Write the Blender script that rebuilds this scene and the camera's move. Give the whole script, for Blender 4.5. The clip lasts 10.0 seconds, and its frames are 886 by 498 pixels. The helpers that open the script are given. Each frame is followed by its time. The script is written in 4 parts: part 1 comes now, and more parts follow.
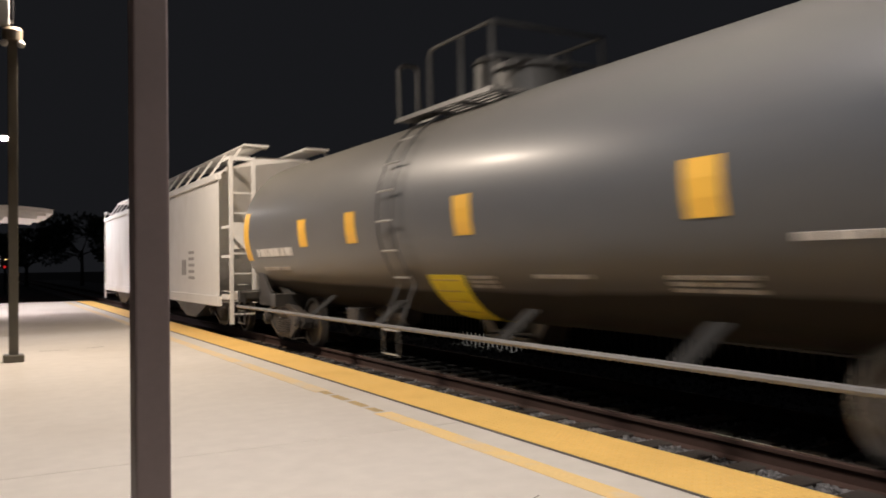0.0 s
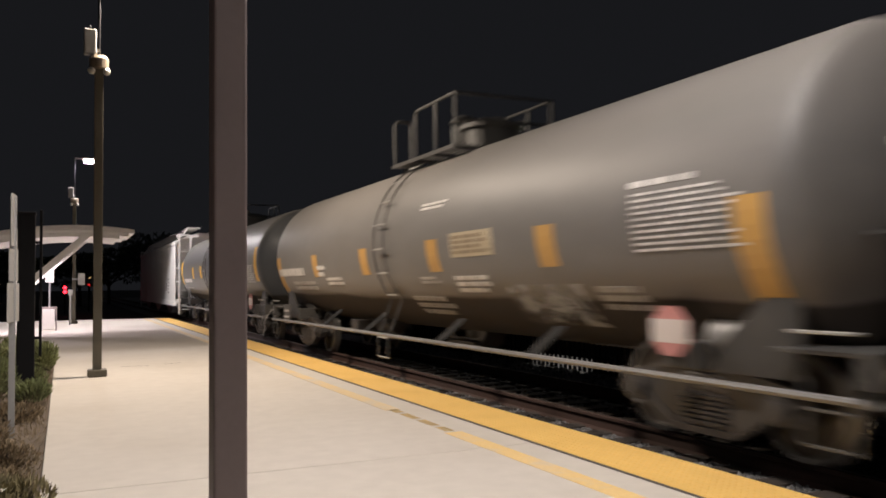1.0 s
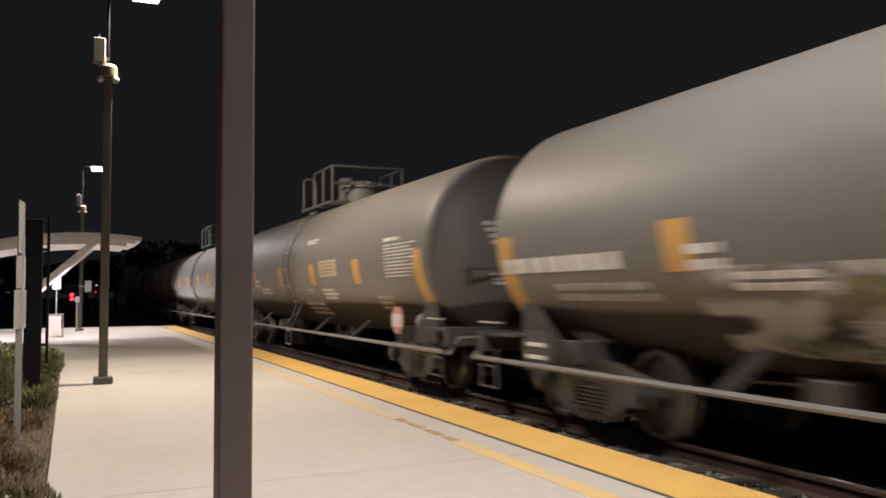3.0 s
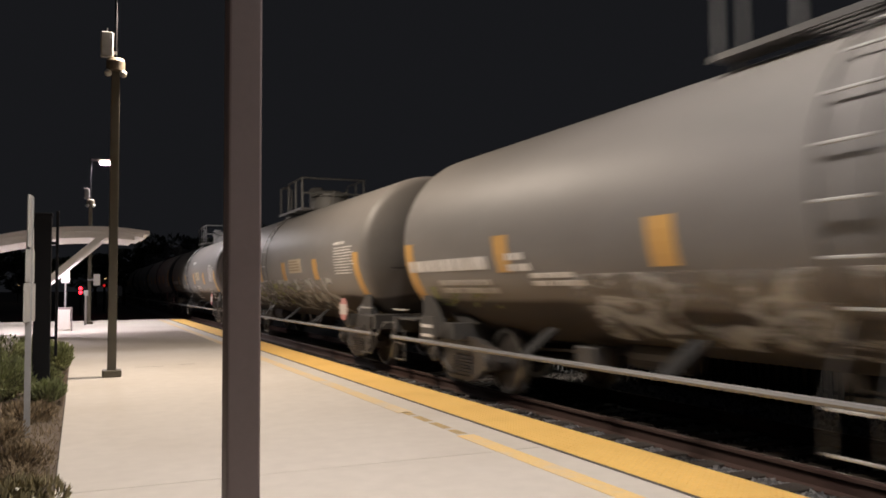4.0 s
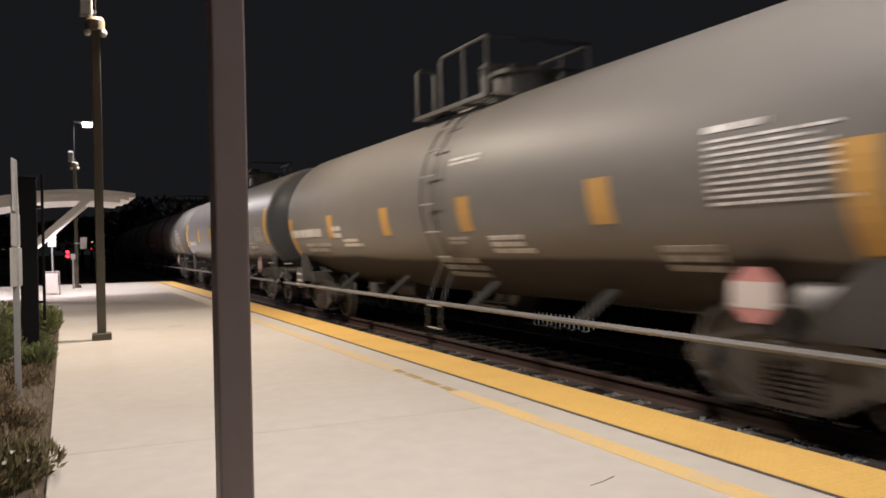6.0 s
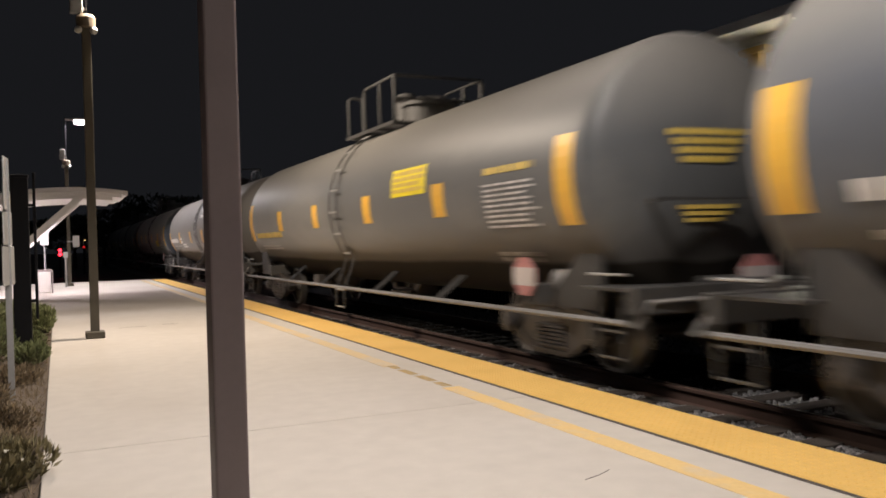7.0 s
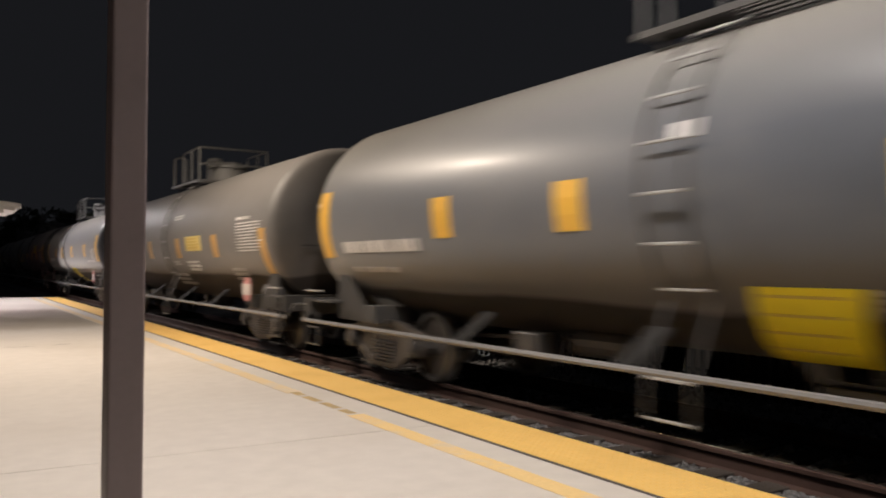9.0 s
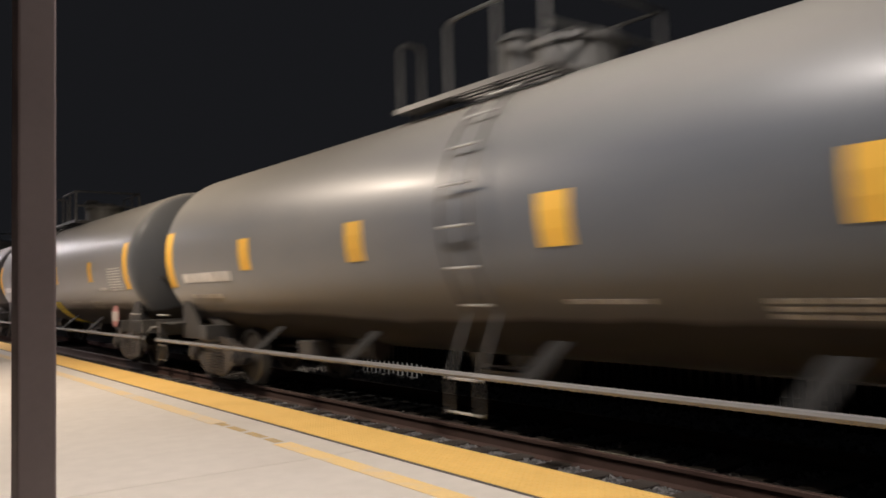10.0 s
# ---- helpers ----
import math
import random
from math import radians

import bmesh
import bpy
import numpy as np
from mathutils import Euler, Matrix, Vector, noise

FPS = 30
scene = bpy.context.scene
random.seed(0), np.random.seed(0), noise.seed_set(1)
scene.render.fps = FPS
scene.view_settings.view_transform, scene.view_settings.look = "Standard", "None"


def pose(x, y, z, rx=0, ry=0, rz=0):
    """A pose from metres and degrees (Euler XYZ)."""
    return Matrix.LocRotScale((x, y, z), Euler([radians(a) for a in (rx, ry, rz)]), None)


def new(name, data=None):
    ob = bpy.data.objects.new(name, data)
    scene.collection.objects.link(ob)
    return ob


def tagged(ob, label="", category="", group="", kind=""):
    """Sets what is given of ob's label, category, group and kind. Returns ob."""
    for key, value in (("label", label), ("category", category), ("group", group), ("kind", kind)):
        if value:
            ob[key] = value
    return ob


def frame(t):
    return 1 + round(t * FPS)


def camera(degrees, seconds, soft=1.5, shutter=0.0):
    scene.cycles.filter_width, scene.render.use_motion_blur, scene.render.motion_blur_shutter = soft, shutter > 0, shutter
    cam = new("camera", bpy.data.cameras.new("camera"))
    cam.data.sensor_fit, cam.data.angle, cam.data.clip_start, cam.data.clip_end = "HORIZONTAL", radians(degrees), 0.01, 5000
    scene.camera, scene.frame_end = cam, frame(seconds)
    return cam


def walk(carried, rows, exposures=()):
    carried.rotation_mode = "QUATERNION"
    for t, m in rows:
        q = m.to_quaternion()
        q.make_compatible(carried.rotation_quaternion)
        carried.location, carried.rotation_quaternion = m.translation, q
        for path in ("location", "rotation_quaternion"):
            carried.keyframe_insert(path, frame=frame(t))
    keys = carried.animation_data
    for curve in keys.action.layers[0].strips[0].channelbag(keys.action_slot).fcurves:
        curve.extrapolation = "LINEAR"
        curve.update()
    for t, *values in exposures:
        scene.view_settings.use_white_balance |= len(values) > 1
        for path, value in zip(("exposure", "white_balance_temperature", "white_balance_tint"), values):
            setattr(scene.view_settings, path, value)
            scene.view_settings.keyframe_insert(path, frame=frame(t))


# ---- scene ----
EYE = 1.48        # eye height over the platform
cam = camera(57.0, 10.0, soft=1.7, shutter=0.32)
walk(cam, [
    (0, pose(0.017, -0.01, EYE, 91.07, 0.79, -29.74)),
    (0.5, pose(0.006, -0.003, EYE, 91.84, 0.51, -26.08)),
    (1, pose(0, 0, EYE, 92.46, 0.65, -24.96)),
    (1.5, pose(0, 0, EYE, 92.85, 0.55, -24.69)),
    (2, pose(0, 0, EYE, 93.08, 0.52, -24.62)),
    (2.5, pose(0, 0, EYE, 93.12, 0.36, -24.75)),
    (4, pose(0, 0, EYE, 92.66, 0.32, -24.05)),
    (4.5, pose(0, 0, EYE, 91.74, 0.52, -24.54)),
    (5, pose(0, 0, EYE, 90.73, 0.55, -24.95)),
    (5.5, pose(0, 0, EYE, 90.02, 1.02, -24.71)),
    (7, pose(0, 0, EYE, 89.42, 1.52, -25.28)),
    (7.5, pose(0, 0, EYE, 89.31, 1.68, -25.59)),
    (8, pose(0, 0, EYE, 89.62, 1.29, -25.32)),
    (8.5, pose(0, 0, EYE, 90.25, -0.39, -26.55)),
    (9, pose(-0.010, 0.006, EYE, 91.26, -0.31, -31.67)),
    (9.5, pose(0, 0, EYE, 92.14, 0.31, -35.03)),
    (10, pose(0, 0, EYE, 92.75, 1.33, -36.81)),
])

# ---- world and large lights ----
world = bpy.data.worlds.new("night")
scene.world = world
world.use_nodes = True
world.node_tree.nodes["Background"].inputs[0].default_value = (0.62, 0.64, 0.75, 1)
world.node_tree.nodes["Background"].inputs[1].default_value = 0.0135
scene.view_settings.exposure = 0.07

WARM, WHITE = (1.0, 0.915, 0.865), (1.0, 0.92, 0.94)


def lamp(name, x, y, z, power, colour, size=0.16, cone=166, blend=0.3):
    """The light of a lamp head, given off downwards just under it."""
    data = bpy.data.lights.new(name, "SPOT")
    data.shadow_soft_size, data.energy, data.color = size, power, colour
    data.spot_size, data.spot_blend = radians(cone), blend
    ob = new(name, data)
    ob.matrix_world = Matrix.Translation((x, y, z))
    return ob


LAMP_Z, SECOND_Z = 6.9, 6.69     # heights of the lamp heads; the second one hangs lower
# heads of the platform's lamp row: the near post, the second and the third pole, and the row behind
lamp("lamp_light", 2.1, 4.03, LAMP_Z - 0.2, 1450, WARM, cone=146, blend=0.5)
lamp("lamp_light", 1.12, 14.9, SECOND_Z - 0.2, 2050, (1.0, 0.835, 0.68))
lamp("lamp_light", 0.98, 37.5, LAMP_Z - 0.08, 2450, WHITE, 0.008)
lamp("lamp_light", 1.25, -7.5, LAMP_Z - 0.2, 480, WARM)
# the canopy's ceiling light and the light under the eave across the track
lamp("canopy_light", -1.12, 31.2, 2.98, 560, (1.0, 0.86, 0.93), 0.2)
lamp("eave_light", 15.15, 13.2, 6.15, 1600, (1.0, 0.96, 0.88), 0.1, 116)

# ---- materials ----
def material(name, colour, rough=0.6, metal=0.0, grain=0.15, grain_scale=8.0, stain=None, stain_scale=0.6, stain_amount=0.4,
             bump=0.0, bump_scale=60.0, spec=0.5, stretch=(1, 1, 1), island=0.0, low_tone=None, dust=0.0, coat=0.0, crown_light=None):
    """A surface with fine grain, large stains in a second colour, and a fine relief."""
    m = bpy.data.materials.new(name)
    m.use_nodes = True
    nt = m.node_tree
    n, l = nt.nodes, nt.links
    bsdf = n["Principled BSDF"]
    bsdf.inputs["Roughness"].default_value, bsdf.inputs["Metallic"].default_value = rough, metal
    bsdf.inputs["Specular IOR Level"].default_value = spec
    bsdf.inputs["Coat Weight"].default_value, bsdf.inputs["Coat Roughness"].default_value = coat, 0.22
    bsdf.inputs["Sheen Weight"].default_value, bsdf.inputs["Sheen Roughness"].default_value = dust, 0.45
    bsdf.inputs["Sheen Tint"].default_value = (1.0, 0.95, 0.88, 1)
    co = n.new("ShaderNodeTexCoord")
    mp = n.new("ShaderNodeMapping")
    mp.inputs["Scale"].default_value = stretch
    l.new(co.outputs["Object"], mp.inputs[0])
    fine = n.new("ShaderNodeTexNoise")
    fine.inputs["Scale"].default_value, fine.inputs["Detail"].default_value = grain_scale, 6
    l.new(mp.outputs[0], fine.inputs["Vector"])
    big = n.new("ShaderNodeTexNoise")
    big.inputs["Scale"].default_value, big.inputs["Detail"].default_value = stain_scale, 5
    l.new(mp.outputs[0], big.inputs["Vector"])
    dark = tuple(c * (1 - grain) for c in colour)
    lite = tuple(min(1, c * (1 + grain)) for c in colour)
    mix = n.new("ShaderNodeMix")
    mix.data_type = "RGBA"
    mix.inputs[6].default_value, mix.inputs[7].default_value = (*dark, 1), (*lite, 1)
    l.new(fine.outputs[0], mix.inputs[0])
    out = mix.outputs[2]
    ramp = n.new("ShaderNodeMapRange")
    ramp.inputs[1].default_value, ramp.inputs[2].default_value = 0.48, 0.72
    ramp.inputs[4].default_value = stain_amount
    l.new(big.outputs[0], ramp.inputs[0])
    mix2 = n.new("ShaderNodeMix")
    mix2.data_type = "RGBA"
    mix2.inputs[7].default_value = (*(stain or tuple(c * 0.6 for c in colour)), 1)
    l.new(ramp.outputs[0], mix2.inputs[0])
    l.new(out, mix2.inputs[6])
    out = mix2.outputs[2]
    if low_tone:
        # darker colour low on the flank, with a soft, uneven upper edge
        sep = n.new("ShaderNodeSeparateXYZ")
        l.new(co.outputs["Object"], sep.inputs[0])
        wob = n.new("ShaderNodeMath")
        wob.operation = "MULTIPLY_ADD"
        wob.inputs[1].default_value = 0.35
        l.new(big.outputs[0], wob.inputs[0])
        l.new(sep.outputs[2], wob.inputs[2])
        if crown_light:
            # light from above painted in: paler colour towards the tank's crown
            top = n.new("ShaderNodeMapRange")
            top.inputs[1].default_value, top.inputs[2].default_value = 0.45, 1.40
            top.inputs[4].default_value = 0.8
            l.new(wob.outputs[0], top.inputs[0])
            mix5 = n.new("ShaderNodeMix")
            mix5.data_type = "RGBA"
            mix5.inputs[7].default_value = (*crown_light, 1)
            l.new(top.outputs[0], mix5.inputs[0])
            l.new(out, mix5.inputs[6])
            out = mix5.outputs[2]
        # darker colour on the two heads
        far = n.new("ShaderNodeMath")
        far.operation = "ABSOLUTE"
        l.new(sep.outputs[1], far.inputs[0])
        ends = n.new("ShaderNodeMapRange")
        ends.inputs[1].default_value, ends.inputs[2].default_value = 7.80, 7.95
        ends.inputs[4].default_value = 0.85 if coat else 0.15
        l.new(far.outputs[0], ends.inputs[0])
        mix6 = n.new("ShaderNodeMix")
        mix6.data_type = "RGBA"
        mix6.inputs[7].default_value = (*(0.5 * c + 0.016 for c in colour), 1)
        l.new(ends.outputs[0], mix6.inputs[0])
        # thin brown tone that fades out above the darker colour
        low_fade = n.new("ShaderNodeMapRange")
        low_fade.inputs[1].default_value, low_fade.inputs[2].default_value = low_tone[1] + 0.75, low_tone[1] + 0.2
        low_fade.inputs[4].default_value = 0.6
        l.new(wob.outputs[0], low_fade.inputs[0])
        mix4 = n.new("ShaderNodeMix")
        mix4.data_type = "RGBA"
        mix4.inputs[7].default_value = (*(c * 3.4 for c in low_tone[0]), 1)
        l.new(low_fade.outputs[0], mix4.inputs[0])
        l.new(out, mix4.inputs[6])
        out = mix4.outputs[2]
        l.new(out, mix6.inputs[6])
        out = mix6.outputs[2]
        matt_mask = n.new("ShaderNodeMath")
        matt_mask.operation = "MAXIMUM"
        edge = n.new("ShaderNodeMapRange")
        edge.inputs[1].default_value, edge.inputs[2].default_value = low_tone[1] + 0.225, low_tone[1] + 0.165
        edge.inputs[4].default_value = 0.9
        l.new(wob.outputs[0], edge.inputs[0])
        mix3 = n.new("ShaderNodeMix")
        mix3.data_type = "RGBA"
        mix3.inputs[7].default_value = (*low_tone[0], 1)
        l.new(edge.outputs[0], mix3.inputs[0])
        l.new(edge.outputs[0], matt_mask.inputs[0])
        l.new(ends.outputs[0], matt_mask.inputs[1])
        for socket, amount in (("Sheen Weight", dust), ("Coat Weight", coat), ("Specular IOR Level", spec)):
            matt = n.new("ShaderNodeMapRange")
            matt.inputs[2].default_value = 0.9
            matt.inputs[3].default_value, matt.inputs[4].default_value = amount, amount * 0.2
            l.new(matt_mask.outputs[0], matt.inputs[0])
            l.new(matt.outputs[0], bsdf.inputs[socket])
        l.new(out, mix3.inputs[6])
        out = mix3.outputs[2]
    if island:
        geo = n.new("ShaderNodeNewGeometry")
        vary = n.new("ShaderNodeHueSaturation")
        rng = n.new("ShaderNodeMapRange")
        rng.inputs[3].default_value, rng.inputs[4].default_value = 1 - island, 1 + island
        l.new(geo.outputs["Random Per Island"], rng.inputs[0])
        l.new(rng.outputs[0], vary.inputs["Value"])
        l.new(out, vary.inputs["Color"])
        out = vary.outputs[0]
    l.new(out, bsdf.inputs["Base Color"])
    rr = n.new("ShaderNodeMapRange")
    rr.inputs[3].default_value, rr.inputs[4].default_value = max(0.02, rough - 0.1), min(1, rough + 0.12)
    l.new(big.outputs[0], rr.inputs[0])
    l.new(rr.outputs[0], bsdf.inputs["Roughness"])
    if bump:
        bn = n.new("ShaderNodeTexNoise")
        bn.inputs["Scale"].default_value, bn.inputs["Detail"].default_value = bump_scale, 4
        l.new(mp.outputs[0], bn.inputs["Vector"])
        bp = n.new("ShaderNodeBump")
        bp.inputs["Strength"].default_value, bp.inputs["Distance"].default_value = bump, 0.01
        l.new(bn.outputs[0], bp.inputs["Height"])
        l.new(bp.outputs[0], bsdf.inputs["Normal"])
    return m


def glow(name, colour, strength):
    m = bpy.data.materials.new(name)
    m.use_nodes = True
    bsdf = m.node_tree.nodes["Principled BSDF"]
    bsdf.inputs["Base Color"].default_value = (*colour, 1)
    bsdf.inputs["Emission Color"].default_value = (*colour, 1)
    bsdf.inputs["Emission Strength"].default_value = strength
    return m


CONCRETE = material("platform_concrete", (0.60, 0.555, 0.50), 0.8, grain=0.10, grain_scale=5, stain=(0.50, 0.45, 0.39), stain_scale=0.35, stain_amount=0.55, bump=0.05, bump_scale=90)
CONCRETE_OLD = material("edge_concrete", (0.30, 0.28, 0.26), 0.85, stain_amount=0.5, bump=0.3)
JOINT = material("joint_dark", (0.10, 0.085, 0.075), 0.9)
TACTILE = material("tactile_yellow", (0.86, 0.55, 0.16), 0.6, grain=0.08, grain_scale=14, stain=(0.74, 0.46, 0.13), stain_scale=1.2, stain_amount=0.5)
LINE_PAINT = material("line_paint", (0.80, 0.57, 0.25), 0.7, grain=0.1, grain_scale=25, stain=(0.64, 0.56, 0.46), stain_scale=3.0, stain_amount=0.75)
LINE_WORN = material("line_worn", (0.70, 0.54, 0.31), 0.75, grain=0.1, grain_scale=25, stain=(0.60, 0.545, 0.47), stain_scale=2.2, stain_amount=1.0)
STENCIL = material("stencil_dark", (0.47, 0.35, 0.18), 0.7, stain=(0.66, 0.45, 0.16), stain_scale=9, stain_amount=0.8)
BRONZE = material("bronze_paint", (0.235, 0.188, 0.19), 0.5, grain=0.06, grain_scale=30, stain_scale=1.5, stain_amount=0.25, bump=0.06, bump_scale=200)
# bronze with the shade on the farther poles put into its colour
BRONZE_SHADED = material("bronze_shaded", (0.105, 0.092, 0.068), 0.6, grain=0.08, grain_scale=30, stain_scale=1.5, stain_amount=0.25)
HOUSING_TAN = material("housing_tan", (0.17, 0.135, 0.095), 0.6, grain=0.08)
BLACK_PAINT = material("black_paint", (0.012, 0.012, 0.014), 0.85, spec=0.2, grain=0.1)
# near-black colour stands in for the mast being unlit up there
MAST_UNLIT = material("mast_unlit", (0.005, 0.005, 0.006), 0.95, spec=0.04, grain=0.1)
GALVANISED = material("galvanised", (0.42, 0.42, 0.42), 0.5, metal=0.5, grain=0.12, grain_scale=30, stain_amount=0.3)
WHITE_PAINT = material("white_paint", (0.78, 0.76, 0.74), 0.5, grain=0.05, stain=(0.6, 0.57, 0.53), stain_amount=0.4)
SIGN_GREY = material("sign_grey", (0.55, 0.54, 0.52), 0.5, grain=0.06)
TANK_SLATE = material("tank_slate", crown_light=(0.25, 0.235, 0.21), colour=(0.070, 0.078, 0.092), rough=0.43, spec=0.34, dust=0.36, coat=0.05, low_tone=((0.022, 0.0175, 0.013), -1.02), grain=0.12, grain_scale=3, stain=(0.13, 0.125, 0.118), stain_scale=0.7, stain_amount=0.5, stretch=(1, 0.35, 1))
TANK_PALE = material("tank_pale_slate", crown_light=(0.27, 0.255, 0.225), colour=(0.086, 0.096, 0.113), rough=0.43, spec=0.34, dust=0.38, coat=0.055, low_tone=((0.024, 0.019, 0.014), -1.02), grain=0.12, grain_scale=3, stain=(0.165, 0.16, 0.152), stain_scale=0.7, stain_amount=0.5, stretch=(1, 0.35, 1))
TANK_DARK = material("tank_dark_slate", crown_light=(0.18, 0.17, 0.15), colour=(0.064, 0.070, 0.081), rough=0.45, spec=0.3, coat=0.07, grain=0.12, grain_scale=3, stain=(0.105, 0.1, 0.092), stain_scale=0.5, stain_amount=0.6, stretch=(1, 0.35, 1), low_tone=((0.022, 0.018, 0.0135), -1.0), dust=0.22)
TANK_BROWN = material("tank_brown", crown_light=(0.205, 0.19, 0.175), colour=(0.132, 0.126, 0.121), rough=0.56, low_tone=((0.050, 0.042, 0.036), -0.90), dust=0.12, grain=0.2, grain_scale=3, stain=(0.098, 0.088, 0.080), stain_scale=0.7, stain_amount=0.65, stretch=(1, 0.3, 1))
TANK_BLACK = material("tank_charcoal", crown_light=(0.25, 0.235, 0.21), colour=(0.088, 0.092, 0.096), rough=0.5, low_tone=((0.022, 0.018, 0.0135), -1.02), dust=0.2, spec=0.3, grain=0.10, grain_scale=3, stain=(0.23, 0.225, 0.21), stain_scale=0.6, stain_amount=0.7, stretch=(1, 0.3, 1))
HOPPER_WHITE = material("hopper_white", (0.80, 0.785, 0.76), 0.55, grain=0.06, grain_scale=3, stain=(0.52, 0.47, 0.40), stain_scale=0.8, stain_amount=0.45, stretch=(1, 0.6, 0.5))
DOT_YELLOW = material("reflective_yellow", (0.82, 0.47, 0.06), 0.45, grain=0.05, stain=(0.6, 0.34, 0.06), stain_scale=1.5, stain_amount=0.35)
DOT_ORANGE = material("reflective_amber", (0.52, 0.30, 0.085), 0.5, grain=0.08, stain=(0.42, 0.25, 0.09), stain_scale=2, stain_amount=0.5)
BRIGHT_YELLOW = material("lemon_yellow", (0.86, 0.70, 0.02), 0.5, grain=0.08, stain=(0.62, 0.47, 0.03), stain_scale=3, stain_amount=0.5)
STRAW_YELLOW = material("straw_yellow", (0.70, 0.55, 0.18), 0.55, grain=0.08, stain=(0.5, 0.38, 0.14), stain_scale=3, stain_amount=0.5)
PALE_PANEL = material("pale_panel", (0.50, 0.42, 0.29), 0.6, grain=0.1, stain=(0.4, 0.36, 0.28), stain_scale=4, stain_amount=0.5)
PANEL_INK = material("panel_ink", (0.27, 0.21, 0.14), 0.6, grain=0.15, grain_scale=20)
LETTER_WHITE = material("lettering_white", (0.66, 0.64, 0.62), 0.6, grain=0.1, grain_scale=20, stain=(0.35, 0.33, 0.31), stain_scale=2.5, stain_amount=0.6)
LETTER_DIM = material("lettering_dim", (0.40, 0.38, 0.36), 0.6, grain=0.1, grain_scale=20, stain=(0.22, 0.2, 0.19), stain_scale=2.5, stain_amount=0.6)
LETTER_YELLOW = material("lettering_yellow", (0.62, 0.45, 0.10), 0.6, grain=0.1)
PLACARD_RED = material("placard_red", (0.48, 0.215, 0.205), 0.5)
PLACARD_WHITE = material("placard_white", (0.56, 0.51, 0.49), 0.5)
def sprayed(name, colour, scale, low, high, seed):
    """Old spray paint: soft blots of colour with bare tank between them."""
    m = material(name, colour, 0.6, grain=0.15, grain_scale=6, stain_scale=2, stain_amount=0.5)
    nt = m.node_tree
    co = nt.nodes.new("ShaderNodeTexCoord")
    mp = nt.nodes.new("ShaderNodeMapping")
    mp.inputs["Location"].default_value, mp.inputs["Scale"].default_value = (seed, seed, 0), (1, 0.6, 1.3)
    nz = nt.nodes.new("ShaderNodeTexNoise")
    nz.inputs["Scale"].default_value, nz.inputs["Detail"].default_value, nz.inputs["Distortion"].default_value = scale, 3, 1.5
    rg = nt.nodes.new("ShaderNodeMapRange")
    rg.inputs[1].default_value, rg.inputs[2].default_value, rg.inputs[4].default_value = low, high, 0.85
    nt.links.new(co.outputs["Object"], mp.inputs[0])
    nt.links.new(mp.outputs[0], nz.inputs["Vector"])
    nt.links.new(nz.outputs[0], rg.inputs[0])
    nt.links.new(rg.outputs[0], nt.nodes["Principled BSDF"].inputs["Alpha"])
    return m


GRAFFITI = sprayed("graffiti_paint", (0.48, 0.48, 0.48), 2.6, 0.42, 0.60, 0)
GRAFFITI_GREEN = sprayed("graffiti_green", (0.30, 0.32, 0.14), 2.2, 0.50, 0.64, 7)
TRUCK_IRON = material("cast_iron", (0.052, 0.048, 0.046), 0.38, grain=0.25, grain_scale=12, stain=(0.08, 0.058, 0.045), stain_scale=2, stain_amount=0.6, bump=0.2)
FRAME_GREY = material("underframe_grey", (0.062, 0.06, 0.058), 0.45, grain=0.15, stain=(0.09, 0.08, 0.068), stain_scale=1.5)
WHEEL_STEEL = material("wheel_steel", (0.09, 0.08, 0.072), 0.5, metal=0.4, grain=0.1, grain_scale=15)
TREAD_STEEL = material("tread_steel", (0.30, 0.295, 0.285), 0.34, metal=1.0, grain=0.08, grain_scale=15)
RUNG_PALE = material("rung_pale", (0.36, 0.355, 0.34), 0.45, grain=0.15, grain_scale=20)
PIPE_DULL = material("dull_steel", (0.07, 0.068, 0.066), 0.45, grain=0.15, grain_scale=20)
RAIL_PIPE = material("pipe_grey", (0.19, 0.188, 0.19), 0.4, grain=0.1, grain_scale=12)
GUARD_GREY = material("guard_grey", (0.085, 0.085, 0.082), 0.45, grain=0.1)
HATCH_GREY = material("hatch_grey", (0.12, 0.118, 0.112), 0.55, grain=0.12)
RESERVOIR_GREY = material("reservoir_grey", (0.20, 0.195, 0.19), 0.45, grain=0.1)
PLATE_GREY = material("plate_grey", (0.045, 0.043, 0.041), 0.5, grain=0.12, stain=(0.09, 0.08, 0.07), stain_scale=2)
BRACKET_DARK = material("bracket_dark", (0.016, 0.0155, 0.015), 0.8, spec=0.25, grain=0.12)
RAIL_RUST = material("rail_rust", (0.05, 0.024, 0.017), 0.8, grain=0.2, grain_scale=20, stain=(0.05, 0.03, 0.025), stain_amount=0.6, bump=0.2)
RAIL_HEAD = material("rail_head", (0.5, 0.48, 0.45), 0.28, metal=1.0, grain=0.08, stretch=(1, 0.1, 1))
STONE = material("ballast_stone", (0.155, 0.152, 0.154), 0.9, grain=0.3, grain_scale=20, bump=0.5, bump_scale=40, island=0.5)
TIE = material("tie_wood", (0.05, 0.04, 0.034), 0.9, grain=0.3, grain_scale=15, stretch=(0.3, 3, 3), bump=0.4)
SOIL = material("soil", (0.14, 0.106, 0.078), 0.95, grain=0.4, grain_scale=20, stain=(0.16, 0.13, 0.09), stain_scale=3, bump=0.8, bump_scale=30)
GROUND = material("ground", (0.055, 0.05, 0.045), 0.95, grain=0.3, grain_scale=3, stain_scale=0.1, bump=0.5, bump_scale=20)
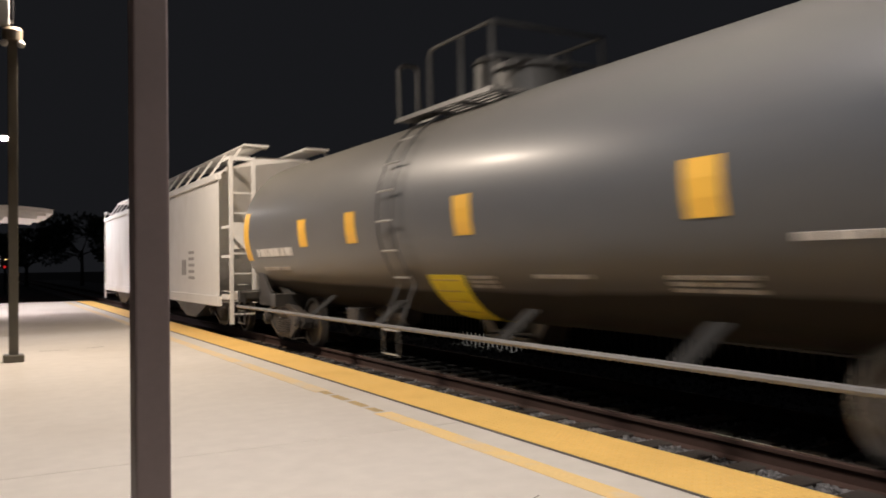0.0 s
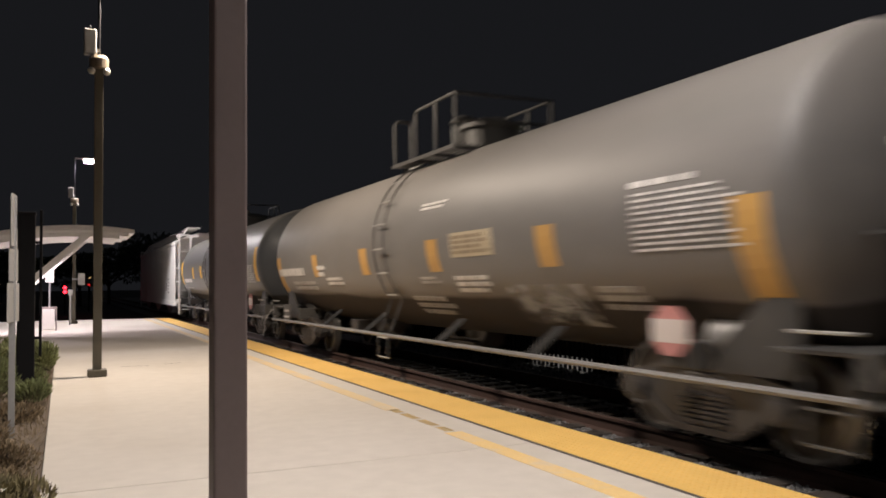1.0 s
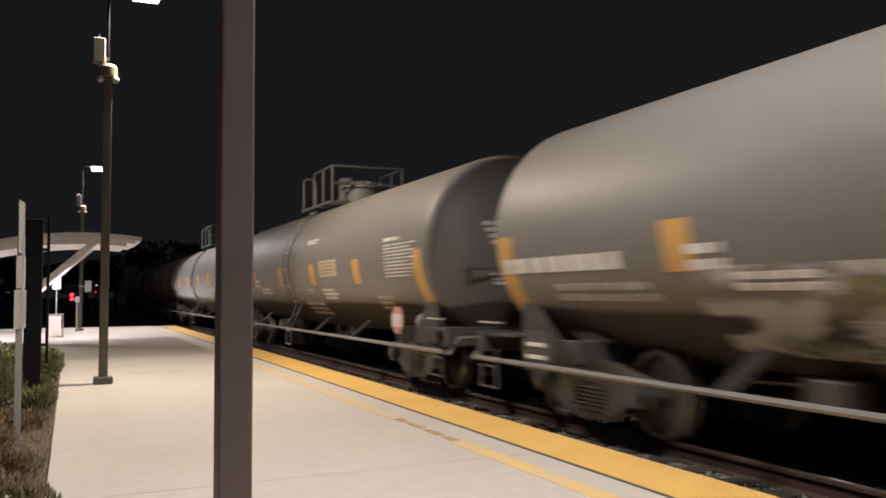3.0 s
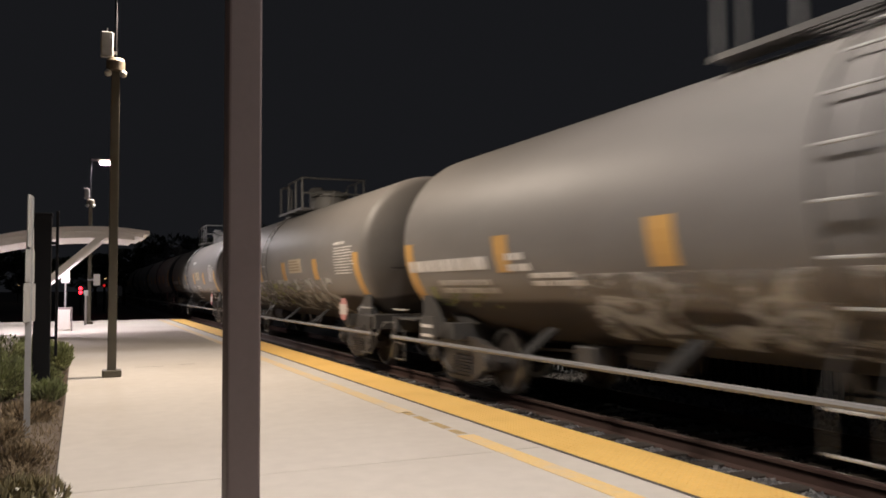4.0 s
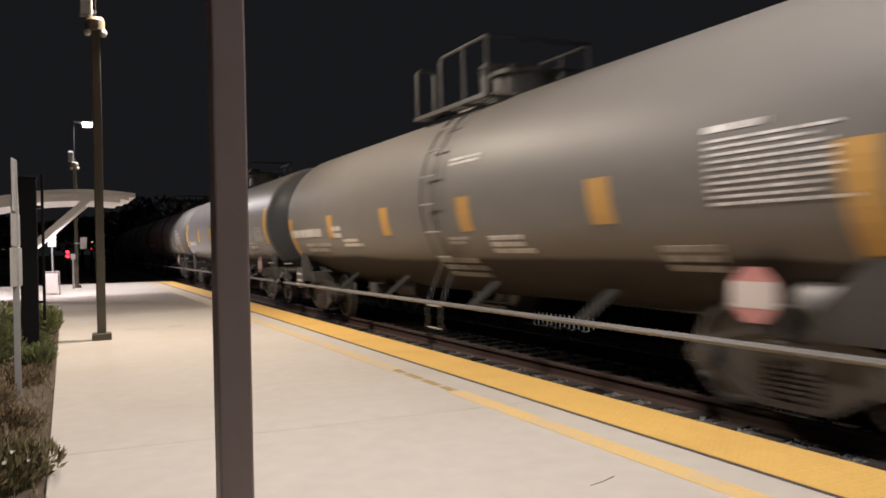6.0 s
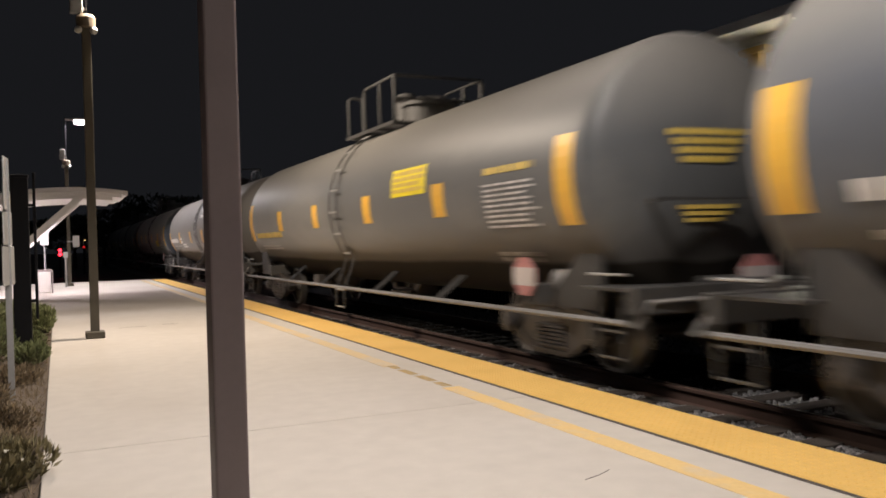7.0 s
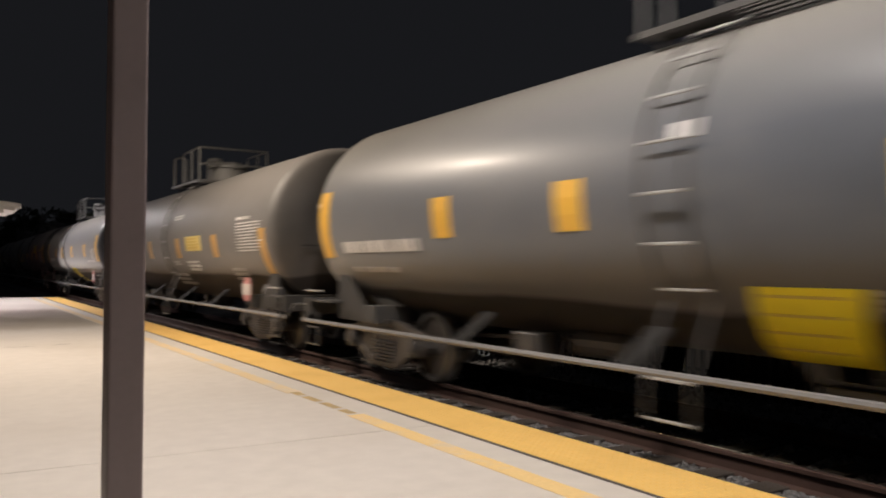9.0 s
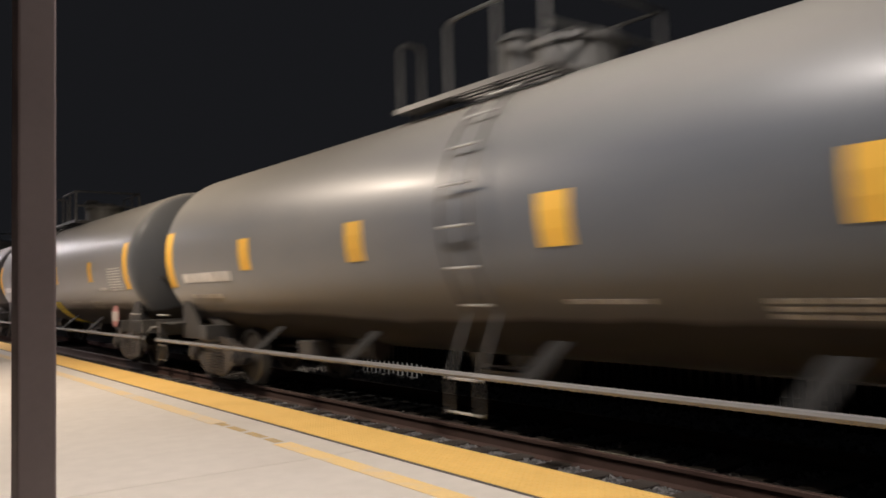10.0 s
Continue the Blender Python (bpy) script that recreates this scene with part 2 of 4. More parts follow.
LEAF = material("leaf_green", (0.215, 0.24, 0.11), 0.7, grain=0.3, island=0.45, stain=(0.16, 0.14, 0.075))
OLIVE_LEAF = material("olive_leaf", (0.24, 0.205, 0.11), 0.8, grain=0.3, island=0.5, stain=(0.14, 0.15, 0.07))
DRY_LEAF = material("dry_leaf", (0.25, 0.19, 0.115), 0.8, grain=0.3, island=0.5)
FLOWER = material("flower_pale", (0.6, 0.56, 0.46), 0.7, island=0.2)
DARK_LEAF = material("tree_leaf", (0.05, 0.06, 0.03), 0.8, island=0.5)
BARK = material("bark", (0.08, 0.06, 0.045), 0.9, bump=0.5)
SIDING = material("siding_white", (0.74, 0.76, 0.73), 0.6, grain=0.06, stain=(0.5, 0.5, 0.44), stain_scale=0.8)
OCHRE = material("ochre_column", (0.62, 0.40, 0.10), 0.6, grain=0.08)
LED = glow("led_lens", (1.0, 0.93, 0.82), 40.0)
EAVE_LED = glow("eave_lens", (1.0, 0.95, 0.85), 4.0)
RED_GLOW = glow("red_signal", (1.0, 0.02, 0.035), 7.0)
RED_DIM = glow("red_signal_dim", (1.0, 0.03, 0.03), 0.5)


# ---- mesh helpers ----
def mesh_of(name, bm, mat, smooth=False):
    me = bpy.data.meshes.new(name)
    bmesh.ops.recalc_face_normals(bm, faces=bm.faces)
    if smooth:
        for f in bm.faces:
            f.smooth = True
    bm.to_mesh(me)
    bm.free()
    me.materials.append(mat)
    return me


def part(name, bm, mat, parent=None, label="", smooth=False, m=None):
    """One mesh object, linked under its thing; bm may also be a mesh that is already made."""
    me = bm if isinstance(bm, bpy.types.Mesh) else mesh_of(name, bm, mat, smooth)
    ob = new(name, me)
    ob.parent = parent
    if m is not None:
        ob.matrix_basis = m
    if label:
        tagged(ob, label)
    return ob


def thing(name, label, category, x=0, y=0, z=0, group="", rz=0):
    ob = new(name)
    ob.empty_display_size = 0.2
    ob.matrix_basis = pose(x, y, z, 0, 0, rz)
    return tagged(ob, label, category, group)


def box(bm, x0, x1, y0, y1, z0, z1, bevel=0.0):
    r = bmesh.ops.create_cube(bm, size=1, matrix=Matrix.Translation(((x0 + x1) / 2, (y0 + y1) / 2, (z0 + z1) / 2)) @ Matrix.Diagonal((x1 - x0, y1 - y0, z1 - z0, 1)))
    if bevel:
        bmesh.ops.bevel(bm, geom=list({e for v in r["verts"] for e in v.link_edges}), offset=bevel, segments=2, affect="EDGES", profile=0.5)
    return bm


def rod(bm, a, b, r, seg=10, r2=None):
    a, b = Vector(a), Vector(b)
    d = b - a
    m = Matrix.Translation((a + b) / 2) @ d.to_track_quat("Z", "Y").to_matrix().to_4x4()
    bmesh.ops.create_cone(bm, cap_ends=True, segments=seg, radius1=r, radius2=r if r2 is None else r2, depth=d.length, matrix=m)
    return bm


def pipe(bm, points, r, seg=8):
    for a, b in zip(points, points[1:]):
        rod(bm, a, b, r, seg)
    for p in points[1:-1]:
        bmesh.ops.create_uvsphere(bm, u_segments=seg, v_segments=6, radius=r, matrix=Matrix.Translation(p))
    return bm


def beam(bm, a, b, w, h):
    """A rectangular bar from a to b: w across, h upright."""
    a, b = Vector(a), Vector(b)
    d = b - a
    side = d.cross(Vector((0, 0, 1)))
    side = side.normalized() if side.length > 1e-6 else Vector((1, 0, 0))
    up = side.cross(d).normalized()
    vs = [bm.verts.new(p + side * sx * w / 2 + up * sz * h / 2) for p in (a, b) for sx, sz in ((-1, -1), (1, -1), (1, 1), (-1, 1))]
    for i in range(4):
        bm.faces.new((vs[i], vs[(i + 1) % 4], vs[4 + (i + 1) % 4], vs[4 + i]))
    bm.faces.new(vs[3::-1])
    bm.faces.new(vs[4:])
    return bm


def lathe(bm, profile, seg, axis="Y"):
    """Turns a profile of (along, radius) about the axis."""
    rings = []
    for a, r in profile:
        ring = []
        for i in range(seg):
            t = 2 * math.pi * i / seg
            p = (r * math.cos(t), a, r * math.sin(t)) if axis == "Y" else ((a, r * math.cos(t), r * math.sin(t)) if axis == "X" else (r * math.cos(t), r * math.sin(t), a))
            ring.append(bm.verts.new(p))
        rings.append(ring)
    for p, q in zip(rings, rings[1:]):
        for i in range(seg):
            bm.faces.new((p[i], p[(i + 1) % seg], q[(i + 1) % seg], q[i]))
    bm.faces.new(rings[0][::-1])
    bm.faces.new(rings[-1])
    return bm


def prism(bm, outline, x0, x1):
    """A plate with an outline in (y, z), from x0 to x1."""
    a = [bm.verts.new((x0, y, z)) for y, z in outline]
    b = [bm.verts.new((x1, y, z)) for y, z in outline]
    bm.faces.new(a)
    bm.faces.new(b[::-1])
    for i in range(len(a)):
        j = (i + 1) % len(a)
        bm.faces.new((a[i], b[i], b[j], a[j]))
    return bm


# ---- the ground, the platform and the track ----
EDGE, LEFT = 4.65, -0.14        # the platform's two long edges
RAIL_Z, TRACK = -0.01, 6.27     # rail top and the track's middle

bm = bmesh.new()
bmesh.ops.create_grid(bm, x_segments=40, y_segments=40, size=600)
for v in bm.verts:
    v.co.z = -0.30
tagged(part("ground", bm, GROUND), "dark bare ground around the station at night", "ground", kind="structure")

# platform slabs, with open joints between them
floor = thing("platform", "pale concrete station platform with fine slab joints", "platform")
tagged(floor, kind="structure")
JOINTS = [-20, -12.0, -4.5, 0.2, 6.58, 14.55, 22.6, 30.6, 38.6, 41.5]
for y0, y1 in zip(JOINTS, JOINTS[1:]):
    bm = box(bmesh.new(), LEFT if y0 < 22 else -5.5, 3.955, y0 + 0.005, y1 - 0.005, -0.30, 0.0, 0.008)
    part("slab", bm, CONCRETE, floor)
bm = box(bmesh.new(), LEFT + 0.02, 3.93, -20, 41.4, -0.30, -0.012)
part("joint_filler", bm, JOINT, floor, "dark joint filler")
bm = box(bmesh.new(), 3.955, EDGE - 0.02, -20, 41.5, -0.30, -0.006)
part("edge_beam", bm, CONCRETE_OLD, floor)
bm = box(bmesh.new(), 3.955, 3.99, -20, 41.5, -0.006, 0.0015)
part("edge_strip", bm, JOINT, floor, "dark steel joint strip")
# short cracks
bm = bmesh.new()
for (xa, ya), (xb, yb) in (((2.87, 4.13), (3.0, 4.17)), ((3.0, 4.17), (3.12, 4.23)), ((1.0, 16.5), (1.5, 16.45)), ((1.8, 16.6), (2.1, 16.75))):
    beam(bm, (xa, ya, 0.001), (xb, yb, 0.001), 0.005, 0.003)
part("crack", bm, JOINT, floor)

# tactile edge: panels with domes
tactile = thing("tactile_edge", "yellow tactile warning strip with raised domes along the platform edge", "tactile strip")
tagged(tactile, kind="structure")
PANEL = 0.91
for i in range(66):
    y0 = -19 + i * PANEL
    bm = box(bmesh.new(), 3.99, EDGE, y0 + 0.001, y0 + PANEL - 0.001, -0.02, 0.006)
    part("tactile_panel", bm, TACTILE, tactile)
verts, faces = [], []
for iy in range(int(26 / 0.06)):
    for ix in range(10):
        cx, cy = 4.02 + ix * 0.066, 0.5 + iy * 0.06
        k = len(verts)
        for r, z in ((0.013, 0.006), (0.007, 0.011)):
            for a in range(6):
                verts.append((cx + r * math.cos(a * math.pi / 3), cy + r * math.sin(a * math.pi / 3), z))
        for a in range(6):
            b = (a + 1) % 6
            faces.append((k + a, k + b, k + 6 + b, k + 6 + a))
        faces.append(tuple(range(k + 6, k + 12)))
me = bpy.data.meshes.new("domes")
me.from_pydata(verts, [], faces)
me.materials.append(TACTILE)
tagged(part("domes", me, TACTILE, tactile), kind="stuff")

# painted line with its stencilled words, which are worn past reading
line = thing("platform_line", "worn yellow painted line on the concrete platform", "painted line")
tagged(line, kind="structure")
part("line_paint", box(bmesh.new(), 3.45, 3.64, -19, 7.42, -0.001, 0.003), LINE_PAINT, line)
part("worn_paint", box(bmesh.new(), 3.45, 3.64, 9.05, 41.0, -0.001, 0.003), LINE_WORN, line, "nearly worn-off yellow paint")
bm = bmesh.new()
rnd = random.Random(5)
y = 7.5
for word in (4, 6, 6, 4):
    for c in range(word):
        box(bm, 3.50, 3.60, y, y + 0.05, -0.001, 0.003)
        y += 0.067
    y += 0.09
part("stencil", bm, STENCIL, line, "dark stencilled bars")

# planting bed beside the platform
bm = bmesh.new()
bmesh.ops.create_grid(bm, x_segments=60, y_segments=220, size=1, matrix=Matrix.Translation((-3.2, 6.0, 0)) @ Matrix.Diagonal((3.05, 16.5, 1, 1)))
for v in bm.verts:
    v.co.z = -0.05 + 0.05 * noise.noise(v.co * 1.7) + 0.025 * noise.noise(v.co * 6)
tagged(part("planting_bed", bm, SOIL, smooth=True), "brown soil planting bed beside the platform", "soil", kind="structure")

# ballast, ties, rails
bm = bmesh.new()
bmesh.ops.create_grid(bm, x_segments=30, y_segments=300, size=1, matrix=Matrix.Translation((8.6, 60, 0)) @ Matrix.Diagonal((3.95, 90, 1, 1)))
for v in bm.verts:
    v.co.z = -0.225 + 0.02 * noise.noise(v.co * 3)
tagged(part("ballast_bed", bm, STONE, smooth=True), "dark grey ballast bed under the track", "ballast", kind="structure")

rnd = random.Random(11)
ico = [(math.cos(a) * math.cos(e), math.sin(a) * math.cos(e), math.sin(e)) for e, n in ((-0.5, 4), (0.5, 4)) for a in [2 * math.pi * (i + (0.5 if e > 0 else 0)) / n for i in range(n)]]
verts, faces = [], []
for i in range(12000):
    near = i < 7400
    x = rnd.uniform(4.67, 5.46) if near else rnd.choice((rnd.uniform(5.64, 6.9), rnd.uniform(7.0, 9.2)))
    y = rnd.triangular(0.5, 26, 2.5)
    if x < 7.6 and abs((y + 3.25) % 0.5 - 0.25) < 0.12 and rnd.random() < 0.9:
        y += 0.25           # few stones lie on the ties
    s = rnd.uniform(0.018, 0.045)
    k = len(verts)
    turn = Euler((rnd.uniform(0, 6), rnd.uniform(0, 6), rnd.uniform(0, 6))).to_matrix()
    for p in ico:
        q = turn @ Vector(p) * s * rnd.uniform(0.7, 1.2)
        verts.append((x + q.x, y + q.y, -0.208 + q.z + rnd.uniform(0, 0.012)))
    faces += [(k + 3, k + 2, k + 1, k), (k + 4, k + 5, k + 6, k + 7)]
    for j in range(4):
        faces += [(k + j, k + (j + 1) % 4, k + 4 + j), (k + (j + 1) % 4, k + 4 + (j + 1) % 4, k + 4 + j)]
me = bpy.data.meshes.new("ballast_stones")
me.from_pydata(verts, [], faces)
me.materials.append(STONE)
tagged(part("ballast_stones", me, STONE), "loose grey crushed-stone ballast beside the rails", "ballast", kind="stuff")


def track(x):
    tr = thing("track", "rusty steel rails on dark wooden ties", "railway track", x, 0, 0)
    tagged(tr, kind="structure")
    tie = mesh_of("tie", box(bmesh.new(), -1.28, 1.28, -0.115, 0.115, -0.32, -0.165, 0.01), TIE)
    for i in range(100):
        part("tie", tie, TIE, tr, m=pose(0, -3 + i * 0.5, 0))
    for s in (-1, 1):
        prof = [(-0.07, -0.175), (0.07, -0.175), (0.07, -0.163), (0.010, -0.145), (0.010, -0.045), (0.036, -0.035), (0.036, -0.006), (0.030, 0), (-0.030, 0), (-0.036, -0.006), (-0.036, -0.035), (-0.010, -0.045), (-0.010, -0.145), (-0.07, -0.163)]
        bm = bmesh.new()
        a = [bm.verts.new((s * 0.7535 + px, -30, RAIL_Z + pz)) for px, pz in prof]
        b = [bm.verts.new((s * 0.7535 + px, 150, RAIL_Z + pz)) for px, pz in prof]
        for i in range(len(prof)):
            j = (i + 1) % len(prof)
            bm.faces.new((a[i], a[j], b[j], b[i]))
        rail = part("rail", bm, RAIL_RUST, tr)
        bm = box(bmesh.new(), s * 0.7535 - 0.006 - 0.012 * s, s * 0.7535 + 0.026 - 0.012 * s - 0.012, -30, 150, RAIL_Z + 0.0005, RAIL_Z + 0.002)
        part("running_surface", bm, RAIL_HEAD, rail, "polished narrow running band")


track(TRACK)


# ---- poles and lamps ----
def lamp_pole(x, y, arm, top, gear=None):
    """A square bronze pole with a base plate, a lamp arm, and for some poles cameras and a radio box."""
    p = thing("lamp_post", "square dark bronze lamp post on the concrete platform", "lamp post", x, y, 0, "lamp posts of the platform")
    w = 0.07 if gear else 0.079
    paint = BRONZE_SHADED if gear else BRONZE
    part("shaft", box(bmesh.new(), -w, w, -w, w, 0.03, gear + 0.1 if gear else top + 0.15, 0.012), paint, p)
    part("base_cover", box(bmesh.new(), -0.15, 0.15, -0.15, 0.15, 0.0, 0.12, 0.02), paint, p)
    if gear:
        part("mast", rod(bmesh.new(), (0, 0, gear), (0, 0, top + 0.12), 0.022, 10), MAST_UNLIT, p)
    bm = bmesh.new()
    box(bm, 0.0 if gear else w, arm - 0.2, -0.03, 0.03, top + 0.02, top + 0.09, 0.008)
    part("arm", bm, BRONZE, p)
    head = part("lamp_head", box(bmesh.new(), arm - 0.3, arm + 0.3, -0.17, 0.17, top + 0.02, top + 0.10, 0.02), BRONZE, p)
    part("lens", box(bmesh.new(), arm - 0.22, arm + 0.22, -0.14, 0.14, top - 0.06, top + 0.02, 0.03), LED, head, "glowing white lens")
    if y > 30:
        # an added, unseen plate at the head's far end cuts the light off
        part("cutoff_plate", box(bmesh.new(), arm - 0.22, arm + 0.22, 0.060, 0.066, top - 0.136, top - 0.05), BRONZE, head, "dark plate added to cut off the light")
    if gear:
        z = gear
        bm = box(bmesh.new(), -0.245, -0.04, -0.08, 0.08, z + 0.23, z + 0.66, 0.02)
        rod(bm, (-0.14, 0, z + 0.64), (-0.14, 0, z + 0.74), 0.012, 8)
        box(bm, -0.1, 0.02, -0.02, 0.02, z + 0.28, z + 0.34)
        part("radio_box", bm, RESERVOIR_GREY, p, "pale radio antenna box")
        bm = lathe(bmesh.new(), [(z - 0.01, 0.09), (z, 0.15), (z + 0.16, 0.155), (z + 0.21, 0.13), (z + 0.22, 0.03)], 20, "Z")
        part("camera_housing", bm, HOUSING_TAN, p, smooth=False)
        for cx in (-0.12, 0.12):
            bm = bmesh.new()
            bmesh.ops.create_uvsphere(bm, u_segments=14, v_segments=10, radius=0.062, matrix=Matrix.Translation((cx, -0.06, z - 0.05)))
            part("camera_dome", bm, SIGN_GREY, p, "white camera dome", smooth=True)
    return p


lamp_pole(0.7255, 4.03, 1.37, LAMP_Z)
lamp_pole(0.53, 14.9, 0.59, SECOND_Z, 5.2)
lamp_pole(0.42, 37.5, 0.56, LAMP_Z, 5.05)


# ---- signs, bin and shelter beside the platform ----
def sign_post():
    p = thing("sign_post", "grey steel sign post with narrow pale signs beside the platform", "sign post", -0.47, 9.55, -0.06)
    bm = box(bmesh.new(), -0.03, 0.03, -0.02, 0.02, 0.0, 2.5)
    for i in range(28):
        box(bm, -0.008, 0.008, -0.022, -0.019, 0.15 + i * 0.08, 0.17 + i * 0.08)
    part("post", bm, GALVANISED, p, "perforated steel post")
    for z0, z1, w, a in ((1.98, 2.52, 0.30, 84), (1.62, 1.95, 0.30, 78), (1.20, 1.60, 0.46, 80)):
        bm = box(bmesh.new(), -w / 2, w / 2, -0.012, 0.0, z0, z1, 0.003)
        part("sign_panel", bm, SIGN_GREY, p, "pale weathered sign panel", m=pose(0, -0.028, 0, 0, 0, a))


sign_post()


def dark_post():
    p = thing("sign_pylon", "tall black square pylon beside the platform", "pylon", -0.485, 13.4, -0.06)
    part("pillar", box(bmesh.new(), -0.115, 0.115, -0.115, 0.115, 0.0, 2.62, 0.01), BLACK_PAINT, p)
    part("cap", box(bmesh.new(), -0.125, 0.125, -0.125, 0.125, 2.62, 2.66, 0.008), BLACK_PAINT, p)
    bm = box(bmesh.new(), 0.17, 0.21, -0.03, 0.03, 0.55, 2.7, 0.006)
    for z in (0.8, 2.2):
        box(bm, 0.11, 0.18, -0.015, 0.015, z, z + 0.04)
    part("side_bar", bm, BLACK_PAINT, p)


dark_post()


def bin_and_sign():
    b = thing("litter_bin", "pale grey square litter bin with a dark frame", "litter bin", -0.44, 32.1, 0)
    part("panel", box(bmesh.new(), -0.21, 0.19, -0.24, 0.22, 0.05, 0.76, 0.015), WHITE_PAINT, b)
    bm = box(bmesh.new(), -0.25, 0.25, -0.22, 0.26, 0.76, 0.83, 0.012)
    for x in (-0.235, 0.235):
        box(bm, x - 0.02, x + 0.02, -0.23, 0.26, 0.0, 0.76)
    part("frame", bm, BRONZE, b)
    p = thing("sign_post", "slim grey post with a small blank-backed sign", "sign post", -0.43, 32.7, 0)
    part("post", rod(bmesh.new(), (0, 0, 0), (0, 0, 2.14), 0.03, 10), GALVANISED, p)
    part("sign_panel", box(bmesh.new(), -0.14, 0.14, -0.045, -0.032, 1.70, 2.14, 0.004), SIGN_GREY, p)
    p = thing("bollard_post", "short pale post near the far end of the platform", "post", 0.28, 36.6, 0)
    part("post", rod(bmesh.new(), (0, 0, 0), (0, 0, 1.36), 0.045, 10), GALVANISED, p)
    part("cap", box(bmesh.new(), -0.09, 0.09, -0.07, 0.07, 1.2, 1.42, 0.02), SIGN_GREY, p)
    p = thing("pole_sign", "small square pale sign fixed to a lamp post", "sign", 0.70, 37.36, 1.86)
    part("sign_panel", box(bmesh.new(), -0.13, 0.13, -0.01, 0.01, -0.24, 0.24, 0.004), SIGN_GREY, p)
    part("sign_strap", box(bmesh.new(), -0.36, -0.1, 0.0, 0.03, -0.03, 0.03), GALVANISED, p)


bin_and_sign()


def shelter():
    """A cantilever canopy: an arched roof in three stepped layers on slanted beams."""
    s = thing("platform_shelter", "white steel platform shelter with an arched stepped canopy roof", "shelter", 0, 29.5, 0)

    def arch(x):
        return 3.56 - 0.042 * (x - 0.5) ** 2

    for k, (x0, x1, drop, th, y0, y1) in enumerate(((-3.3, 2.19, 0.0, 0.14, -0.1, 4.2), (-3.1, 2.0, 0.14, 0.11, 0.0, 4.1), (-2.95, 1.72, 0.25, 0.12, 0.08, 4.0))):
        bm = bmesh.new()
        n = 20
        ring = []
        for i in range(n + 1):
            x = x0 + (x1 - x0) * i / n
            z = arch(x) - drop
            ring.append([bm.verts.new((x, y, zz)) for y in (y0, y1) for zz in (z, z - th)])
        for p, q in zip(ring, ring[1:]):
            bm.faces.new((p[0], q[0], q[2], p[2]))
            bm.faces.new((p[1], p[3], q[3], q[1]))
            bm.faces.new((p[0], p[1], q[1], q[0]))
            bm.faces.new((p[2], q[2], q[3], p[3]))
        for p in (ring[0], ring[-1]):
            bm.faces.new((p[0], p[1], p[3], p[2]))
        part("roof_layer", bm, WHITE_PAINT, s)
    for y in (0.1, 3.5):
        bm = beam(bmesh.new(), (0.72, y, 3.24), (-1.4, y, 1.30), 0.16, 0.21)
        part("brace", bm, WHITE_PAINT, s, "white slanted beam")
        part("column", box(bmesh.new(), -1.56, -1.36, y - 0.11, y + 0.11, 0.0, 3.2, 0.01), WHITE_PAINT, s)
    light = part("ceiling_light", box(bmesh.new(), -1.30, -0.94, 1.60, 1.80, 3.085, 3.16, 0.01), SIGN_GREY, s)
    part("light_lens", box(bmesh.new(), -1.27, -0.97, 1.63, 1.77, 3.075, 3.085), LED, light, "glowing white lens")


shelter()


def signal(x, y, heads, bright):
    p = thing("signal_light", "red signal lights glowing on a dark post", "signal light", x, y, -0.3)
    part("post", rod(bmesh.new(), (0, 0, 0), (0, 0, max(heads) + 0.4), 0.06, 8), BLACK_PAINT, p)
    for z in heads:
        h = part("signal_head", box(bmesh.new(), -0.17, 0.17, -0.12, 0.0, z + 0.18, z + 0.42, 0.02), BLACK_PAINT, p)
        bm = bmesh.new()
        bmesh.ops.create_uvsphere(bm, u_segments=12, v_segments=8, radius=0.115 if bright else 0.09, matrix=Matrix.Translation((0, -0.12, z + 0.30)))
        part("signal_lens", bm, RED_GLOW if bright else RED_DIM, h, "glowing red lens", smooth=True)


signal(0.13, 60, (1.24, 1.52), True)
signal(0.62, 60, (1.25,), False)
signal(1.75, 66, (1.72,), False)
signal(2.2, 66, (2.2,), False)


# ---- the building and the fence across the track ----
def house():
    h = thing("trackside_building", "pale sided building with ochre columns across the track", "building", 16.0, 0, -0.3)
    part("wall", box(bmesh.new(), 0.08, 6.0, 9.0, 20.0, 0.0, 6.7), SIDING, h)
    plank = mesh_of("plank", box(bmesh.new(), 0.0, 0.078, 9.0, 20.0, 0.0, 0.205, 0.006), SIDING)
    for i in range(30):
        part("plank", plank, SIDING, h, m=pose(0, 0, 0.3 + i * 0.215, 0, -3, 0))
    for y in (11.2, 12.4, 15.0, 18.2):
        c = part("column", box(bmesh.new(), -0.30, -0.02, y - 0.17, y + 0.17, 0.0, 6.2, 0.015), OCHRE, h, "ochre painted column")
        part("column_head", box(bmesh.new(), -0.36, -0.02, y - 0.42, y + 0.42, 6.2, 6.36, 0.01), OCHRE, c)
    part("eave", box(bmesh.new(), -0.9, 6.2, 8.6, 20.4, 6.7, 6.95, 0.02), WHITE_PAINT, h, "white eave")
    b = part("eave_light", box(bmesh.new(), -0.88, -0.72, 13.1, 13.3, 6.60, 6.70, 0.01), BRONZE, h)
    part("light_lens", box(bmesh.new(), -0.86, -0.74, 13.12, 13.28, 6.585, 6.60), EAVE_LED, b, "glowing lens")


house()


